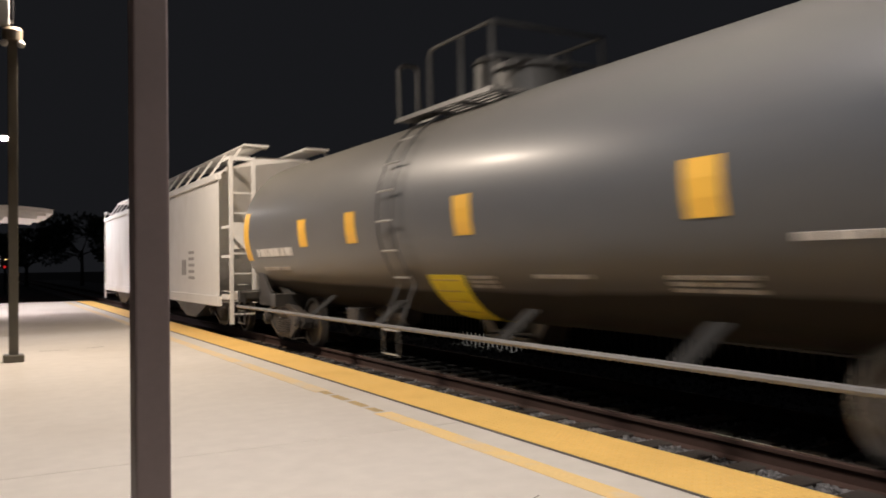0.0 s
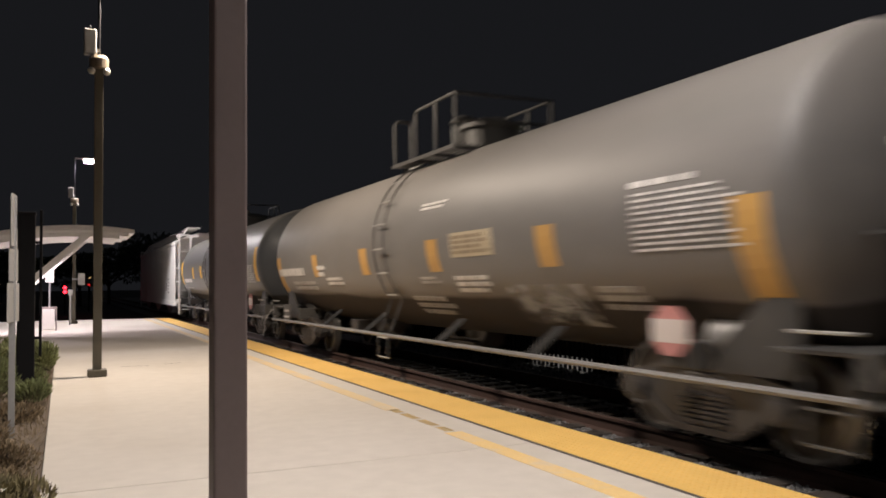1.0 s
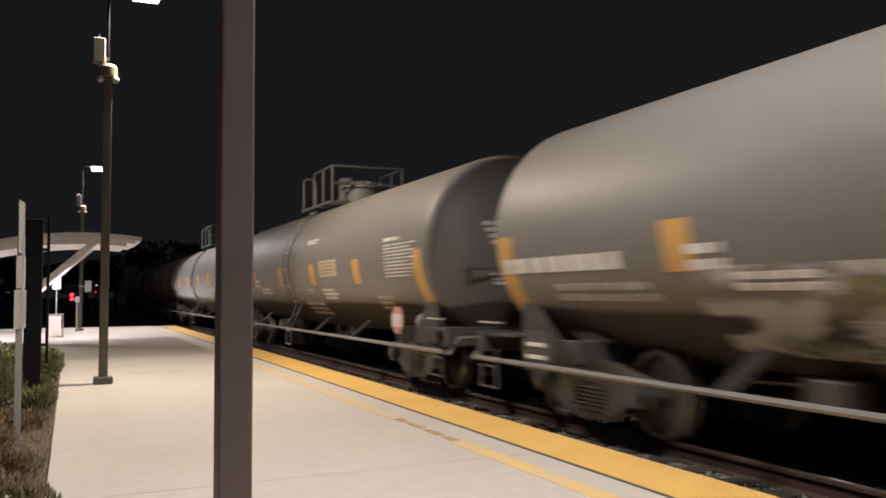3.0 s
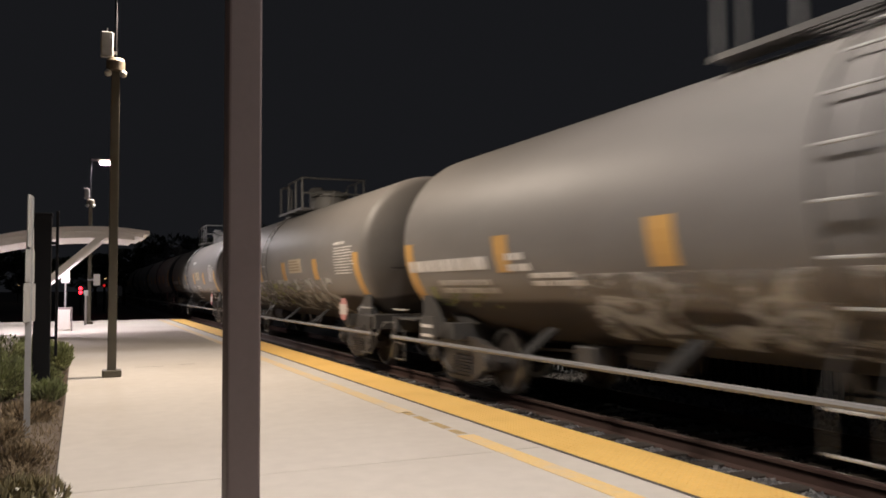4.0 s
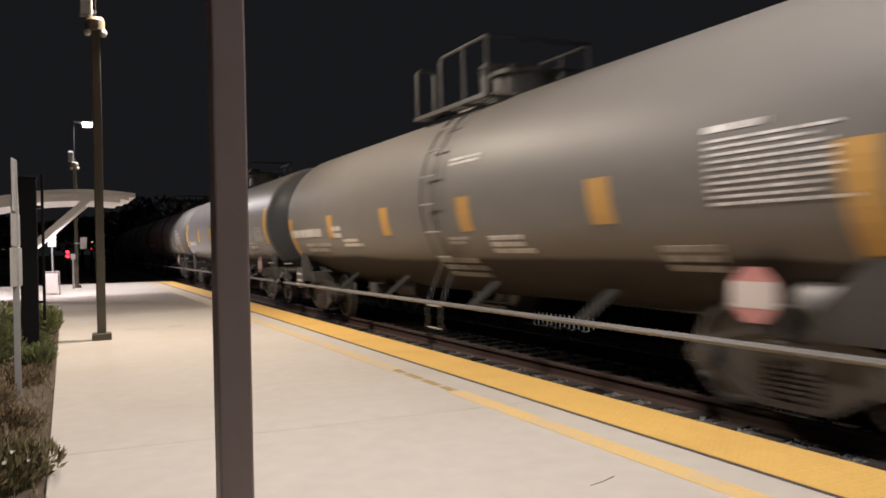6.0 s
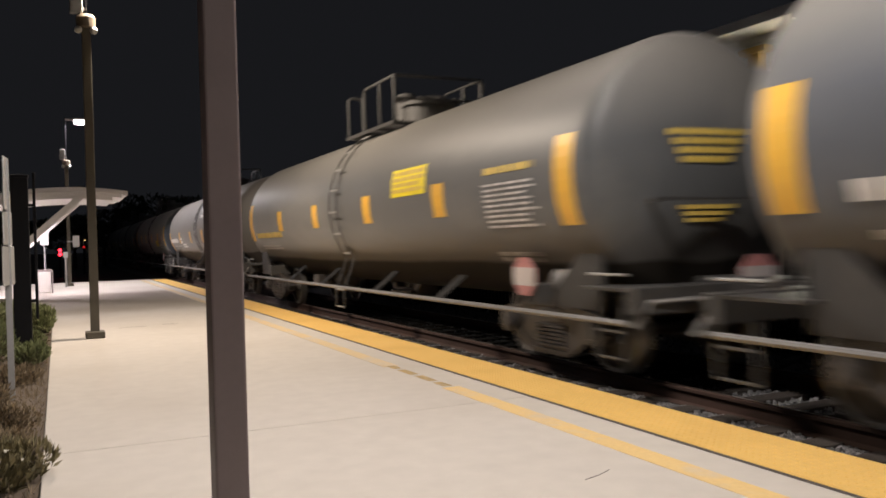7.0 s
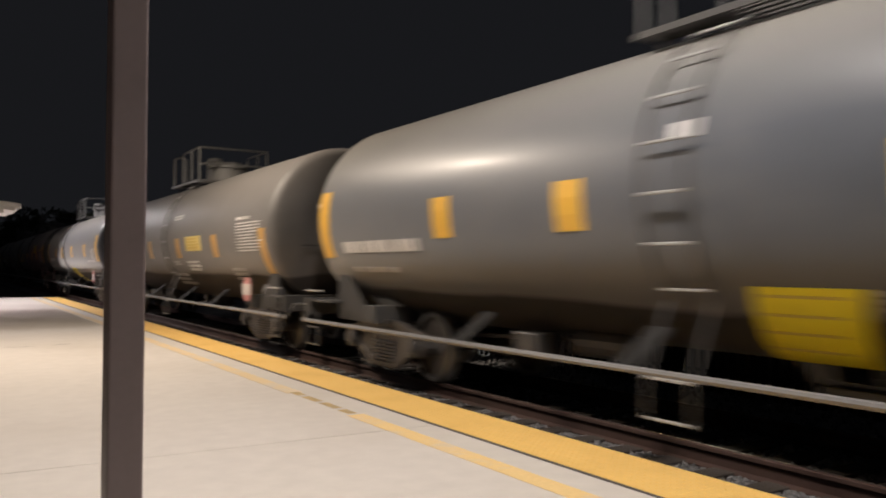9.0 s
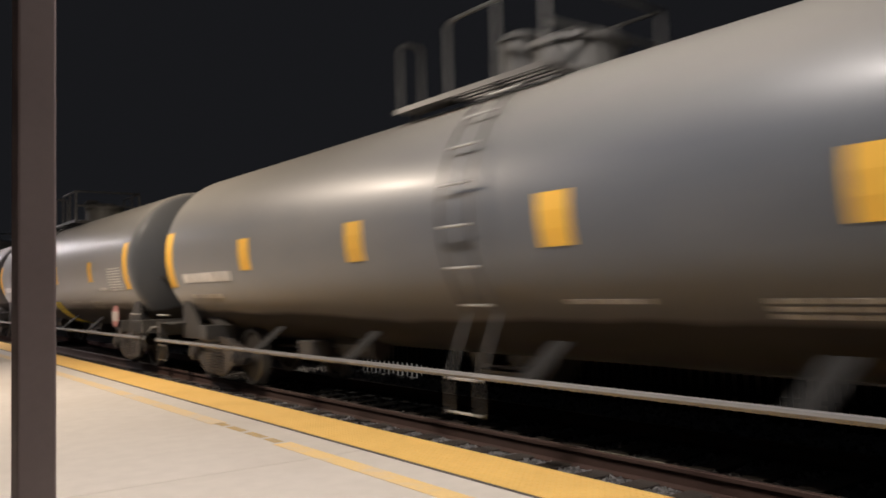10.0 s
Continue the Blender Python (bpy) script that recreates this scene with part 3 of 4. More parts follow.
def fence():
    f = thing("picket_fence", "black metal picket fence with added dark panels across the track", "fence", 9.05, 0, -0.3)
    picket = mesh_of("picket", box(bmesh.new(), -0.012, 0.012, -0.035, 0.035, 0.03, 1.85), BLACK_PAINT)
    for i in range(140):
        part("picket", picket, BLACK_PAINT, f, m=pose(0, 4.0 + i * 0.165, 0))
    for z in (0.34, 1.68):
        part("fence_rail", box(bmesh.new(), 0.013, 0.05, 3.9, 27.2, z, z + 0.05), BLACK_PAINT, f)
    # dark panels added to hide the lit ground behind, with one low opening
    for y0, y1 in ((3.8, 12.9), (15.1, 27.3)):
        part("blocking_panel", box(bmesh.new(), 0.055, 0.085, y0, y1, 0.06, 1.56), JOINT, f, "dark panel added to hide the lit ground")
    part("blocking_panel", box(bmesh.new(), 0.055, 0.085, 12.91, 15.09, 0.32, 1.56), JOINT, f, "dark panel added to hide the lit ground")
    part("fence_kerb", box(bmesh.new(), -0.10, 0.12, 3.8, 27.3, 0.0, 0.03, 0.01), CONCRETE_OLD, f, "low concrete kerb")


fence()
# paler pad than the ground around it, standing in for a pool of light
bm = box(bmesh.new(), 9.3, 15.6, 12.6, 18.0, -0.34, -0.285, 0.01)
tagged(part("pavement", bm, CONCRETE_OLD), "pale pad in place of lit ground behind the fence across the track", "pavement", kind="structure")


def leaves(bm, centre, radii, n, size, rnd, upright=0.3):
    """Small pointed leaves scattered over a clump."""
    for i in range(n):
        d = Vector((rnd.gauss(0, 1), rnd.gauss(0, 1), rnd.gauss(0, 1))).normalized() * rnd.uniform(0.55, 1.0) ** 0.5
        p = Vector(centre) + Vector((d.x * radii[0], d.y * radii[1], d.z * radii[2]))
        t = (d + Vector((rnd.uniform(-0.6, 0.6), rnd.uniform(-0.6, 0.6), upright + rnd.uniform(-0.3, 0.5)))).normalized()
        s = t.cross(Vector((rnd.uniform(-1, 1), rnd.uniform(-1, 1), rnd.uniform(-1, 1)))).normalized()
        l = size * rnd.uniform(0.6, 1.4)
        w = l * 0.16
        vs = [bm.verts.new(p - t * l * 0.4), bm.verts.new(p + s * w), bm.verts.new(p + t * l * 0.6), bm.verts.new(p - s * w)]
        bm.faces.new(vs)


def shrub(x, y, r, h, n, mat, label, size=0.09, flowers=0):
    """A low bush: bare stems and many narrow leaves."""
    s = thing("shrub", label, "shrub", x, y, -0.06, "shrubs in the planting bed")
    rnd = random.Random(int(1000 * (x + 10) + 77 * y))
    bm = bmesh.new()
    for i in range(14):
        a = rnd.uniform(0, 6.28)
        e = (r * 0.7 * math.cos(a), r * 0.7 * math.sin(a), h * rnd.uniform(0.5, 0.95))
        rod(bm, (0.04 * math.cos(a), 0.04 * math.sin(a), 0), e, 0.008, 5, 0.003)
    part("stem", bm, BARK, s)
    bm = bmesh.new()
    for i in range(7):
        a, q = rnd.uniform(0, 6.28), rnd.uniform(0.1, 0.6) * r
        leaves(bm, (q * math.cos(a), q * math.sin(a), h * rnd.uniform(0.35, 0.7)), (r * 0.6, r * 0.6, h * 0.45), n * 2 // 7, size * 0.7, rnd, 1.1)
    tagged(part("foliage", bm, mat, s), kind="stuff")
    if flowers:
        bm = bmesh.new()
        for i in range(flowers):
            a, q = rnd.uniform(0, 6.28), rnd.uniform(0.2, 0.9) * r
            m = pose(q * math.cos(a), q * math.sin(a), h * rnd.uniform(0.5, 0.95), rnd.uniform(-50, 50), rnd.uniform(-50, 50), 0)
            bmesh.ops.create_cone(bm, cap_ends=True, segments=8, radius1=0.006, radius2=0.014, depth=0.01, matrix=m)
        tagged(part("flowers", bm, FLOWER, s, "small pale flowers"), kind="stuff")


GREEN, DRY = "bushy green shrub in the planting bed", "dry brown shrub with thin stems in the planting bed"
shrub(-0.33, 16.3, 0.36, 0.56, 1500, LEAF, GREEN, 0.12)
shrub(-0.75, 17.4, 0.5, 0.6, 1500, LEAF, GREEN, 0.12)
shrub(-0.45, 14.6, 0.34, 0.34, 1000, LEAF, GREEN, 0.11)
shrub(-0.44, 12.3, 0.34, 0.30, 1000, LEAF, GREEN, 0.11)
shrub(-0.95, 12.6, 0.5, 0.6, 1600, LEAF, GREEN)
shrub(-0.50, 10.6, 0.34, 0.22, 600, DRY_LEAF, DRY, 0.09)
shrub(-0.75, 8.8, 0.40, 0.32, 1100, DRY_LEAF, DRY, 0.07)
shrub(-0.42, 7.9, 0.24, 0.26, 700, DRY_LEAF, DRY, 0.07)
shrub(-0.55, 6.9, 0.34, 0.24, 900, DRY_LEAF, DRY, 0.06)
shrub(-0.36, 6.05, 0.30, 0.28, 900, OLIVE_LEAF, "low olive shrub with small pale flowers over the platform edge", 0.10, 12)
shrub(-0.8, 5.6, 0.4, 0.25, 900, DRY_LEAF, DRY, 0.06)
shrub(-1.5, 10.5, 0.5, 0.5, 1300, LEAF, GREEN)
shrub(-1.3, 15.5, 0.55, 0.7, 1500, LEAF, GREEN)

# grass, twigs and litter of leaves over the bed
rnd = random.Random(21)
bm = bmesh.new()
for i in range(6000):
    x, y = -0.17 - abs(rnd.gauss(0, 0.8)), rnd.uniform(3.5, 19)
    z = -0.06 + rnd.uniform(0, 0.03)
    a, l = rnd.uniform(0, 6.28), rnd.uniform(0.04, 0.13)
    lean = rnd.uniform(0.2, 1.6)
    tip = Vector((x + l * lean * math.cos(a) * 0.6, y + l * lean * math.sin(a) * 0.6, z + l / (0.6 + lean)))
    w = 0.004
    bm.faces.new((bm.verts.new((x - w, y, z)), bm.verts.new((x + w, y, z)), bm.verts.new(tip)))
tagged(part("dry_grass", bm, DRY_LEAF), "thin dry grass and leaf litter on the planting bed", "grass", kind="stuff")


# ---- distance ----
def tree(x, y, h, w, seed):
    rnd = random.Random(seed)
    t = thing("tree", "dark leafy tree beyond the end of the platform", "tree", x, y, -0.3, "trees beyond the platform")
    bm = bmesh.new()
    rod(bm, (0, 0, 0), (0, 0, h * 0.5), 0.22, 10, 0.12)
    tips = []
    for i in range(9):
        a, z = rnd.uniform(0, 6.28), h * rnd.uniform(0.3, 0.5)
        e = (w * 0.6 * math.cos(a), w * 0.6 * math.sin(a), h * rnd.uniform(0.5, 0.92))
        rod(bm, (0, 0, z), e, 0.08, 6, 0.02)
        tips.append(e)
    part("trunk", bm, BARK, t)
    bm = bmesh.new()
    for e in tips + [(0, 0, h * 0.85)]:
        leaves(bm, e, (w * 0.42, w * 0.42, h * 0.17), 260, 0.45, rnd)
    tagged(part("crown", bm, DARK_LEAF, t), kind="stuff")


for i, (x, y, h, w) in enumerate(((-2.5, 78, 4.2, 3.2), (1.5, 88, 5.0, 3.6), (4.5, 95, 6.0, 4.0), (9.5, 92, 7.5, 4.2), (11.5, 75, 6.2, 3.6), (-7, 72, 5, 4), (14, 60, 6, 4))):
    tree(x, y, h, w, 40 + i)


def far_lamp(x, y, z):
    p = thing("street_lamp", "distant warm street lamp beyond the station", "street lamp", x, y, -0.3, "distant street lamps")
    part("pole", rod(bmesh.new(), (0, 0, 0), (0, 0, z + 0.3), 0.07, 6), BLACK_PAINT, p)
    part("lamp_head", box(bmesh.new(), -0.2, 0.2, -0.2, 0.2, z + 0.3, z + 0.45, 0.03), FAR_LED, p, "glowing warm lamp head")


FAR_LED = glow("far_lamp_glow", (1.0, 0.62, 0.25), 3.0)
for x, y, z in ((-7.2, 120, 1.9), (-5.8, 120, 1.8), (3.6, 130, 2.9)):
    far_lamp(x, y, z)

# ---- the train ----
SPEED, PITCH, FIRST = 21.3, 17.91, 26.7
R, AXIS = 1.47, 2.185         # tank radius, height of its axis over the rail
moving = []                   # (thing, its middle along the track at the start)
wheelsets = []


def wheelset_mesh():
    bm = bmesh.new()
    prof = [(-0.715, 0.0), (-0.715, 0.1), (-0.74, 0.11), (-0.74, 0.38), (-0.70, 0.40), (-0.70, 0.482), (-0.728, 0.482), (-0.735, 0.457), (-0.83, 0.450), (-0.835, 0.40), (-0.79, 0.37), (-0.77, 0.14), (-0.86, 0.12), (-0.86, 0.0)]
    for s in (1, -1):
        lathe(bm, [(s * a, max(r, 0.001)) for a, r in prof], 28, "X")
    rod(bm, (-1.0, 0, 0), (1.0, 0, 0), 0.075, 12)
    me = mesh_of("wheelset", bm, WHEEL_STEEL)
    # the polished rim and tread
    me.materials.append(TREAD_STEEL)
    for f in me.polygons:
        if all(math.hypot(me.vertices[i].co.y, me.vertices[i].co.z) > 0.39 for i in f.vertices):
            f.material_index = 1
    return me


def truck_mesh():
    """Two cast side frames, the bolster and the axle boxes."""
    bm = bmesh.new()
    outline = [(-1.12, 0.46), (-1.06, 0.60), (-0.70, 0.66), (-0.40, 0.74), (0.40, 0.74), (0.70, 0.66), (1.06, 0.60), (1.12, 0.46), (1.02, 0.36), (0.78, 0.40), (0.62, 0.30), (0.36, 0.16), (-0.36, 0.16), (-0.62, 0.30), (-0.78, 0.40), (-1.02, 0.36)]
    for s in (-1, 1):
        prism(bm, outline, s * 0.93, s * 1.06)
        rim = [(y, z) for y, z in outline]
        for (ya, za), (yb, zb) in zip(rim, rim[1:] + rim[:1]):
            beam(bm, (s * 1.07, ya, za), (s * 1.07, yb, zb), 0.05, 0.06)
        for y in (-0.89, 0.89):
            rod(bm, (s * 0.9, y, 0.46), (s * 1.16, y, 0.46), 0.13, 14)
            rod(bm, (s * 1.16, y, 0.46), (s * 1.19, y, 0.46), 0.08, 8)
        for y in (-0.2, 0.0, 0.2):
            for k in range(6):
                bmesh.ops.create_cone(bm, cap_ends=True, segments=10, radius1=0.085, radius2=0.085, depth=0.025, matrix=Matrix.Translation((s * 1.05, y, 0.24 + k * 0.045)))
    box(bm, -1.08, 1.08, -0.2, 0.2, 0.50, 0.68, 0.03)
    box(bm, -0.9, 0.9, -0.5, -0.44, 0.40, 0.50)
    box(bm, -0.9, 0.9, 0.44, 0.5, 0.40, 0.50)
    return mesh_of("truck", bm, TRUCK_IRON)


WHEELSET, TRUCK = wheelset_mesh(), truck_mesh()


def trucks(car, at):
    for y in (at, -at):
        tr = part("truck", TRUCK, TRUCK_IRON, car, "dark cast-iron truck", m=pose(0, y, 0))
        for dy in (0.89, -0.89):
            axle = part("wheelset", WHEELSET, WHEEL_STEEL, tr, "worn steel wheelset", m=pose(0, dy, 0.457))
            wheelsets.append(axle)


def coupler(bm, y, s):
    box(bm, -0.13, 0.13, min(y, y + s * 0.52), max(y, y + s * 0.52), 0.78, 0.98, 0.02)
    box(bm, -0.19, 0.19, min(y + s * 0.35, y + s * 0.55), max(y + s * 0.35, y + s * 0.55), 0.74, 1.02, 0.04)


KNUCKLE, DISH = 0.28, radians(28)
HEAD_R = 1.47 - KNUCKLE * (1 - math.sin(DISH))      # where the dish meets the knuckle
HEAD_S = HEAD_R / math.sin(DISH)                    # radius of the dish
HALF, SHIFT = 7.74, 0.06                            # half the straight shell, and its middle


def head_depth(q):
    """How far the dished head stands out past the straight shell, q from the axis."""
    return KNUCKLE * math.cos(DISH) + math.sqrt(HEAD_S ** 2 - q * q) - HEAD_S * math.cos(DISH)


def tank_mesh(r, mat, half=HALF):
    """A straight shell with a dished head and a tight knuckle at either end."""
    prof = []
    for i in range(9):
        q = max(0.002, HEAD_R * i / 8)
        prof.append((-half - head_depth(q), q * r / 1.47))
    for i in range(1, 7):
        t = math.pi / 2 - DISH - (math.pi / 2 - DISH) * i / 6
        prof.append((-half - KNUCKLE * math.sin(t), r - KNUCKLE * (1 - math.cos(t))))
    n = 24
    prof += [(-half + 2 * half * i / n, r) for i in range(1, n)]
    prof += [(-a, q) for a, q in reversed(prof[:15])]
    return mesh_of("tank", lathe(bmesh.new(), prof, 72), mat, True)


def patch(bm, y0, y1, z0, z1, r, skew=0.0, side=-1, lift=0.006):
    """A thin sheet that lies on the tank's flank, from y0 to y1 and z0 to z1 over the rail."""
    a0, a1 = (math.asin(max(-0.99, min(0.99, (z - AXIS) / r))) for z in (z0, z1))
    n, k = max(2, int(abs(a1 - a0) / 0.08)), 1
    rows = []
    for i in range(n + 1):
        a = a0 + (a1 - a0) * i / n
        d = skew * (1 - i / n)
        rows.append([[bm.verts.new((side * (r + h) * math.cos(a), y + d, AXIS + (r + h) * math.sin(a))) for y in (y0, y1)] for h in (lift, 0.0)])
    for p, q in zip(rows, rows[1:]):
        bm.faces.new((p[0][0], p[0][1], q[0][1], q[0][0]))
        bm.faces.new((p[0][0], q[0][0], q[1][0], p[1][0]))
        bm.faces.new((p[0][1], p[1][1], q[1][1], q[0][1]))
    for p in (rows[0], rows[-1]):
        bm.faces.new((p[0][0], p[1][0], p[1][1], p[0][1]))


def words(bm, y0, y1, z0, z1, rows, r, rnd, lift=0.007):
    """Rows of small bars for writing that cannot be read."""
    step = (z1 - z0) / rows
    low, high = (0.30, 0.30) if rows > 4 else (0.22, 0.16)
    for i in range(rows):
        y, end = y1, y0 + rnd.uniform(0, 0.25) * (y1 - y0)
        while y > end:
            w = rnd.uniform(0.10, 0.34)
            patch(bm, max(end, y - w), y, z0 + (i + low) * step, z0 + (i + 1 - high) * step, r, lift=lift)
            y -= w + rnd.uniform(0.03, 0.07)


def head_words(bm, x0, x1, z0, z1, rows):
    step = (z1 - z0) / rows
    for i in range(rows):
        xa, xb = x0 + 0.04 * (rows - 1 - i), x1 - 0.08 * (rows - 1 - i)
        za, zb = z0 + i * step + step * 0.2, z0 + (i + 1) * step - step * 0.15
        for j in range(6):
            u, v = xa + (xb - xa) * j / 6, xa + (xb - xa) * (j + 0.9) / 6
            at = SHIFT - HALF - head_depth(math.hypot((u + v) / 2, (za + zb) / 2 - AXIS))
            box(bm, u, v, at - 0.015, at + 0.04, za, zb)


def slab_of(name, x0, x1, y0, y1, z0, z1, bevel=0.01):
    return mesh_of(name, box(bmesh.new(), x0, x1, y0, y1, z0, z1, bevel), FRAME_GREY)


CENTRE_SILL = slab_of("stub_sill", -0.22, 0.22, -1.7, 1.65, 0.70, 1.05, 0.02)
END_SILL = slab_of("end_sill", -1.42, 1.42, -0.075, 0.075, 0.74, 1.00)
BOLSTER = slab_of("bolster", -1.30, 1.30, -0.15, 0.15, 0.72, 0.96)
END_DECK = slab_of("end_deck", -1.40, 1.40, -0.42, 0.34, 0.955, 0.985, 0.004)
GUSSET = mesh_of("gusset", prism(bmesh.new(), [(-0.3, 0.95), (0.3, 0.95), (1.1, 1.30), (1.15, 1.62), (0.8, 1.30)], -0.025, 0.025), FRAME_GREY)
BRAKE_POST = mesh_of("brake_post", rod(bmesh.new(), (0.55, 0, 0.8), (0.55, 0, 1.85), 0.03, 8), FRAME_GREY)
RESERVOIR = mesh_of("air_reservoir", lathe(bmesh.new(), [(-0.42, 0.05), (-0.38, 0.15), (-0.3, 0.19), (0.3, 0.19), (0.38, 0.15), (0.42, 0.05)], 18), RESERVOIR_GREY, True)
SIDE_PLATE = mesh_of("side_plate", prism(bmesh.new(), [(-0.62, 0.72), (0.28, 0.72), (0.32, 1.00), (0.28, 1.50), (0.16, 1.52), (-0.55, 0.92)], -0.02, 0.02), PLATE_GREY)
STEP_BARS = mesh_of("step_bar", box(bmesh.new(), -0.012, 0.0, -0.2, 0.2, 0.0, 0.045), LETTER_WHITE)
bm = box(bmesh.new(), -0.012, 0.012, -0.21, 0.21, 0.30, 0.325, 0.004)
box(bm, -0.012, 0.012, -0.21, 0.21, 0.56, 0.585, 0.004)
for y in (-0.21, 0.21):
    box(bm, -0.012, 0.012, y - 0.012, y + 0.012, 0.30, 0.80)
STIRRUP = mesh_of("sill_step", bm, PIPE_DULL)
GRAB = mesh_of("grab_iron", pipe(bmesh.new(), [(0.06, -0.25, 0), (0, -0.25, 0), (0, 0.25, 0), (0.06, 0.25, 0)], 0.014, 6), RUNG_PALE)
LEVER = mesh_of("lifting_lever", pipe(bmesh.new(), [(-1.40, 0.1, 0.62), (-1.25, 0.05, 0.86), (-0.2, 0, 0.88), (-0.1, 0, 0.80)], 0.016, 6), RUNG_PALE)
bm = bmesh.new()
coupler(bm, 0, 1)
COUPLER = mesh_of("coupler", bm, TRUCK_IRON)


def underframe(car):
    for s, turn in ((1, 0), (-1, 180)):
        part("stub_sill", CENTRE_SILL, FRAME_GREY, car, m=pose(0, s * 6.9, 0))
        part("end_sill", END_SILL, FRAME_GREY, car, m=pose(0, s * 8.43, 0))
        part("bolster", BOLSTER, FRAME_GREY, car, m=pose(0, s * 6.5, 0))
        part("end_deck", END_DECK, FRAME_GREY, car, m=pose(0, s * 7.95, 0))
        part("coupler", COUPLER, TRUCK_IRON, car, m=pose(0, s * 8.5, 0, 0, 0, turn))
        part("brake_post", BRAKE_POST, FRAME_GREY, car, m=pose(0, s * 8.54, 0))
        part("lifting_lever", LEVER, RUNG_PALE, car, m=pose(0, s * 8.56, 0))
        for x in (-1.44, 1.44):
            part("sill_step", STIRRUP, PIPE_DULL, car, "dull steel corner step", m=pose(x, s * 8.14, 0))
        part("grab_iron", GRAB, RUNG_PALE, car, m=pose(-1.46, s * 8.1, 1.12))
        for x in (-0.95, 0.95):
            part("gusset", GUSSET, FRAME_GREY, car, m=pose(x, s * 6.5, 0, 0, 0, turn))
    part("air_reservoir", RESERVOIR, RESERVOIR_GREY, car, "grey air reservoir", m=pose(-0.95, -6.95, 1.0))


def side_rail_mesh():
    bm = bmesh.new()
    pipe(bm, [(-1.45, -8.42, 0.66), (-1.45, 8.42, 0.66)], 0.032)
    return mesh_of("side_rail", bm, RAIL_PIPE)


def bracket_mesh():
    """A slanted plate that ties the side rail to the tank."""
    bm = bmesh.new()
    vs = [(-1.43, 0.12, 0.66), (-1.43, -0.11, 0.66), (-1.05, -0.20, 0.99), (-1.05, 0.03, 0.99)]
    a = [bm.verts.new(p) for p in vs]
    b = [bm.verts.new((x + 0.025, y, z)) for x, y, z in vs]
    bm.faces.new(a)
    bm.faces.new(b[::-1])
    for i in range(4):
        bm.faces.new((a[i], a[(i + 1) % 4], b[(i + 1) % 4], b[i]))
    return mesh_of("bracket", bm, BRACKET_DARK)


def ladder_mesh(r):
    bm = bmesh.new()
    rr = r + 0.08
    arc = [(-rr * math.cos(a), 0, AXIS + rr * math.sin(a)) for a in [radians(-38 + i * 9) for i in range(12)]]
    a = radians(64)
    path = [(-1.47, 0, 0.28), (-1.47, 0, 0.62)] + arc + [(-(r - 0.01) * math.cos(a), 0, AXIS + (r - 0.01) * math.sin(a))]
    rings = []
    for i, p in enumerate(path):
        q0, q1 = Vector(path[max(0, i - 1)]), Vector(path[min(len(path) - 1, i + 1)])
        d = (q1 - q0).normalized()
        side = Vector((0, 1, 0))
        out = d.cross(side)
        rings.append([bm.verts.new(Vector(p) + 0.014 * (math.cos(k * math.pi / 3) * side + math.sin(k * math.pi / 3) * out)) for k in range(6)])
    for u, v in zip(rings, rings[1:]):
        for k in range(6):
            bm.faces.new((u[k], u[(k + 1) % 6], v[(k + 1) % 6], v[k]))
    bm.faces.new(rings[0][::-1])
    bm.faces.new(rings[-1])
    return mesh_of("stile", bm, FRAME_GREY)


RUNG = mesh_of("rung", rod(bmesh.new(), (0, 0, 0), (0, 0.46, 0), 0.014, 6), RUNG_PALE)
SLAT = mesh_of("slat", box(bmesh.new(), -0.025, 0.025, -0.45, 1.15, 3.60, 3.63), FRAME_GREY)
CROSS = mesh_of("cross_bar", box(bmesh.new(), -0.88, 0.88, 0, 0.05, 3.55, 3.597), FRAME_GREY)
TOE = mesh_of("toe_board", box(bmesh.new(), -0.90, -0.87, -0.45, 2.12, 3.57, 3.63), FRAME_GREY)
STEP = mesh_of("step_plate", box(bmesh.new(), -0.868, -0.60, 1.16, 2.10, 3.58, 3.62), FRAME_GREY)
STAND = mesh_of("deck_leg", rod(bmesh.new(), (0, 0, 3.2), (0, 0, 3.56), 0.035, 8), FRAME_GREY)
POST_RAIL = mesh_of("rail_post", rod(bmesh.new(), (0, 0, 3.62), (0, 0, 4.42), 0.026, 8), GUARD_GREY)
CROSS_RAIL = mesh_of("cross_rail", rod(bmesh.new(), (-0.86, 0, 0), (0.86, 0, 0), 0.026, 8), GUARD_GREY)
SIDE_GUARD = mesh_of("bent_rail", pipe(bmesh.new(), [(0, 1.12, 3.62), (0, 1.12, 4.36), (0, 1.04, 4.42), (0, -0.42, 4.42)], 0.026), GUARD_GREY)
HOOP = mesh_of("hoop", pipe(bmesh.new(), [(-0.86, 2.06, 3.62), (-0.86, 2.06, 4.36), (-0.80, 2.06, 4.42), (-0.60, 2.06, 4.42), (-0.55, 2.06, 4.36), (-0.55, 2.06, 3.62)], 0.026), GUARD_GREY)


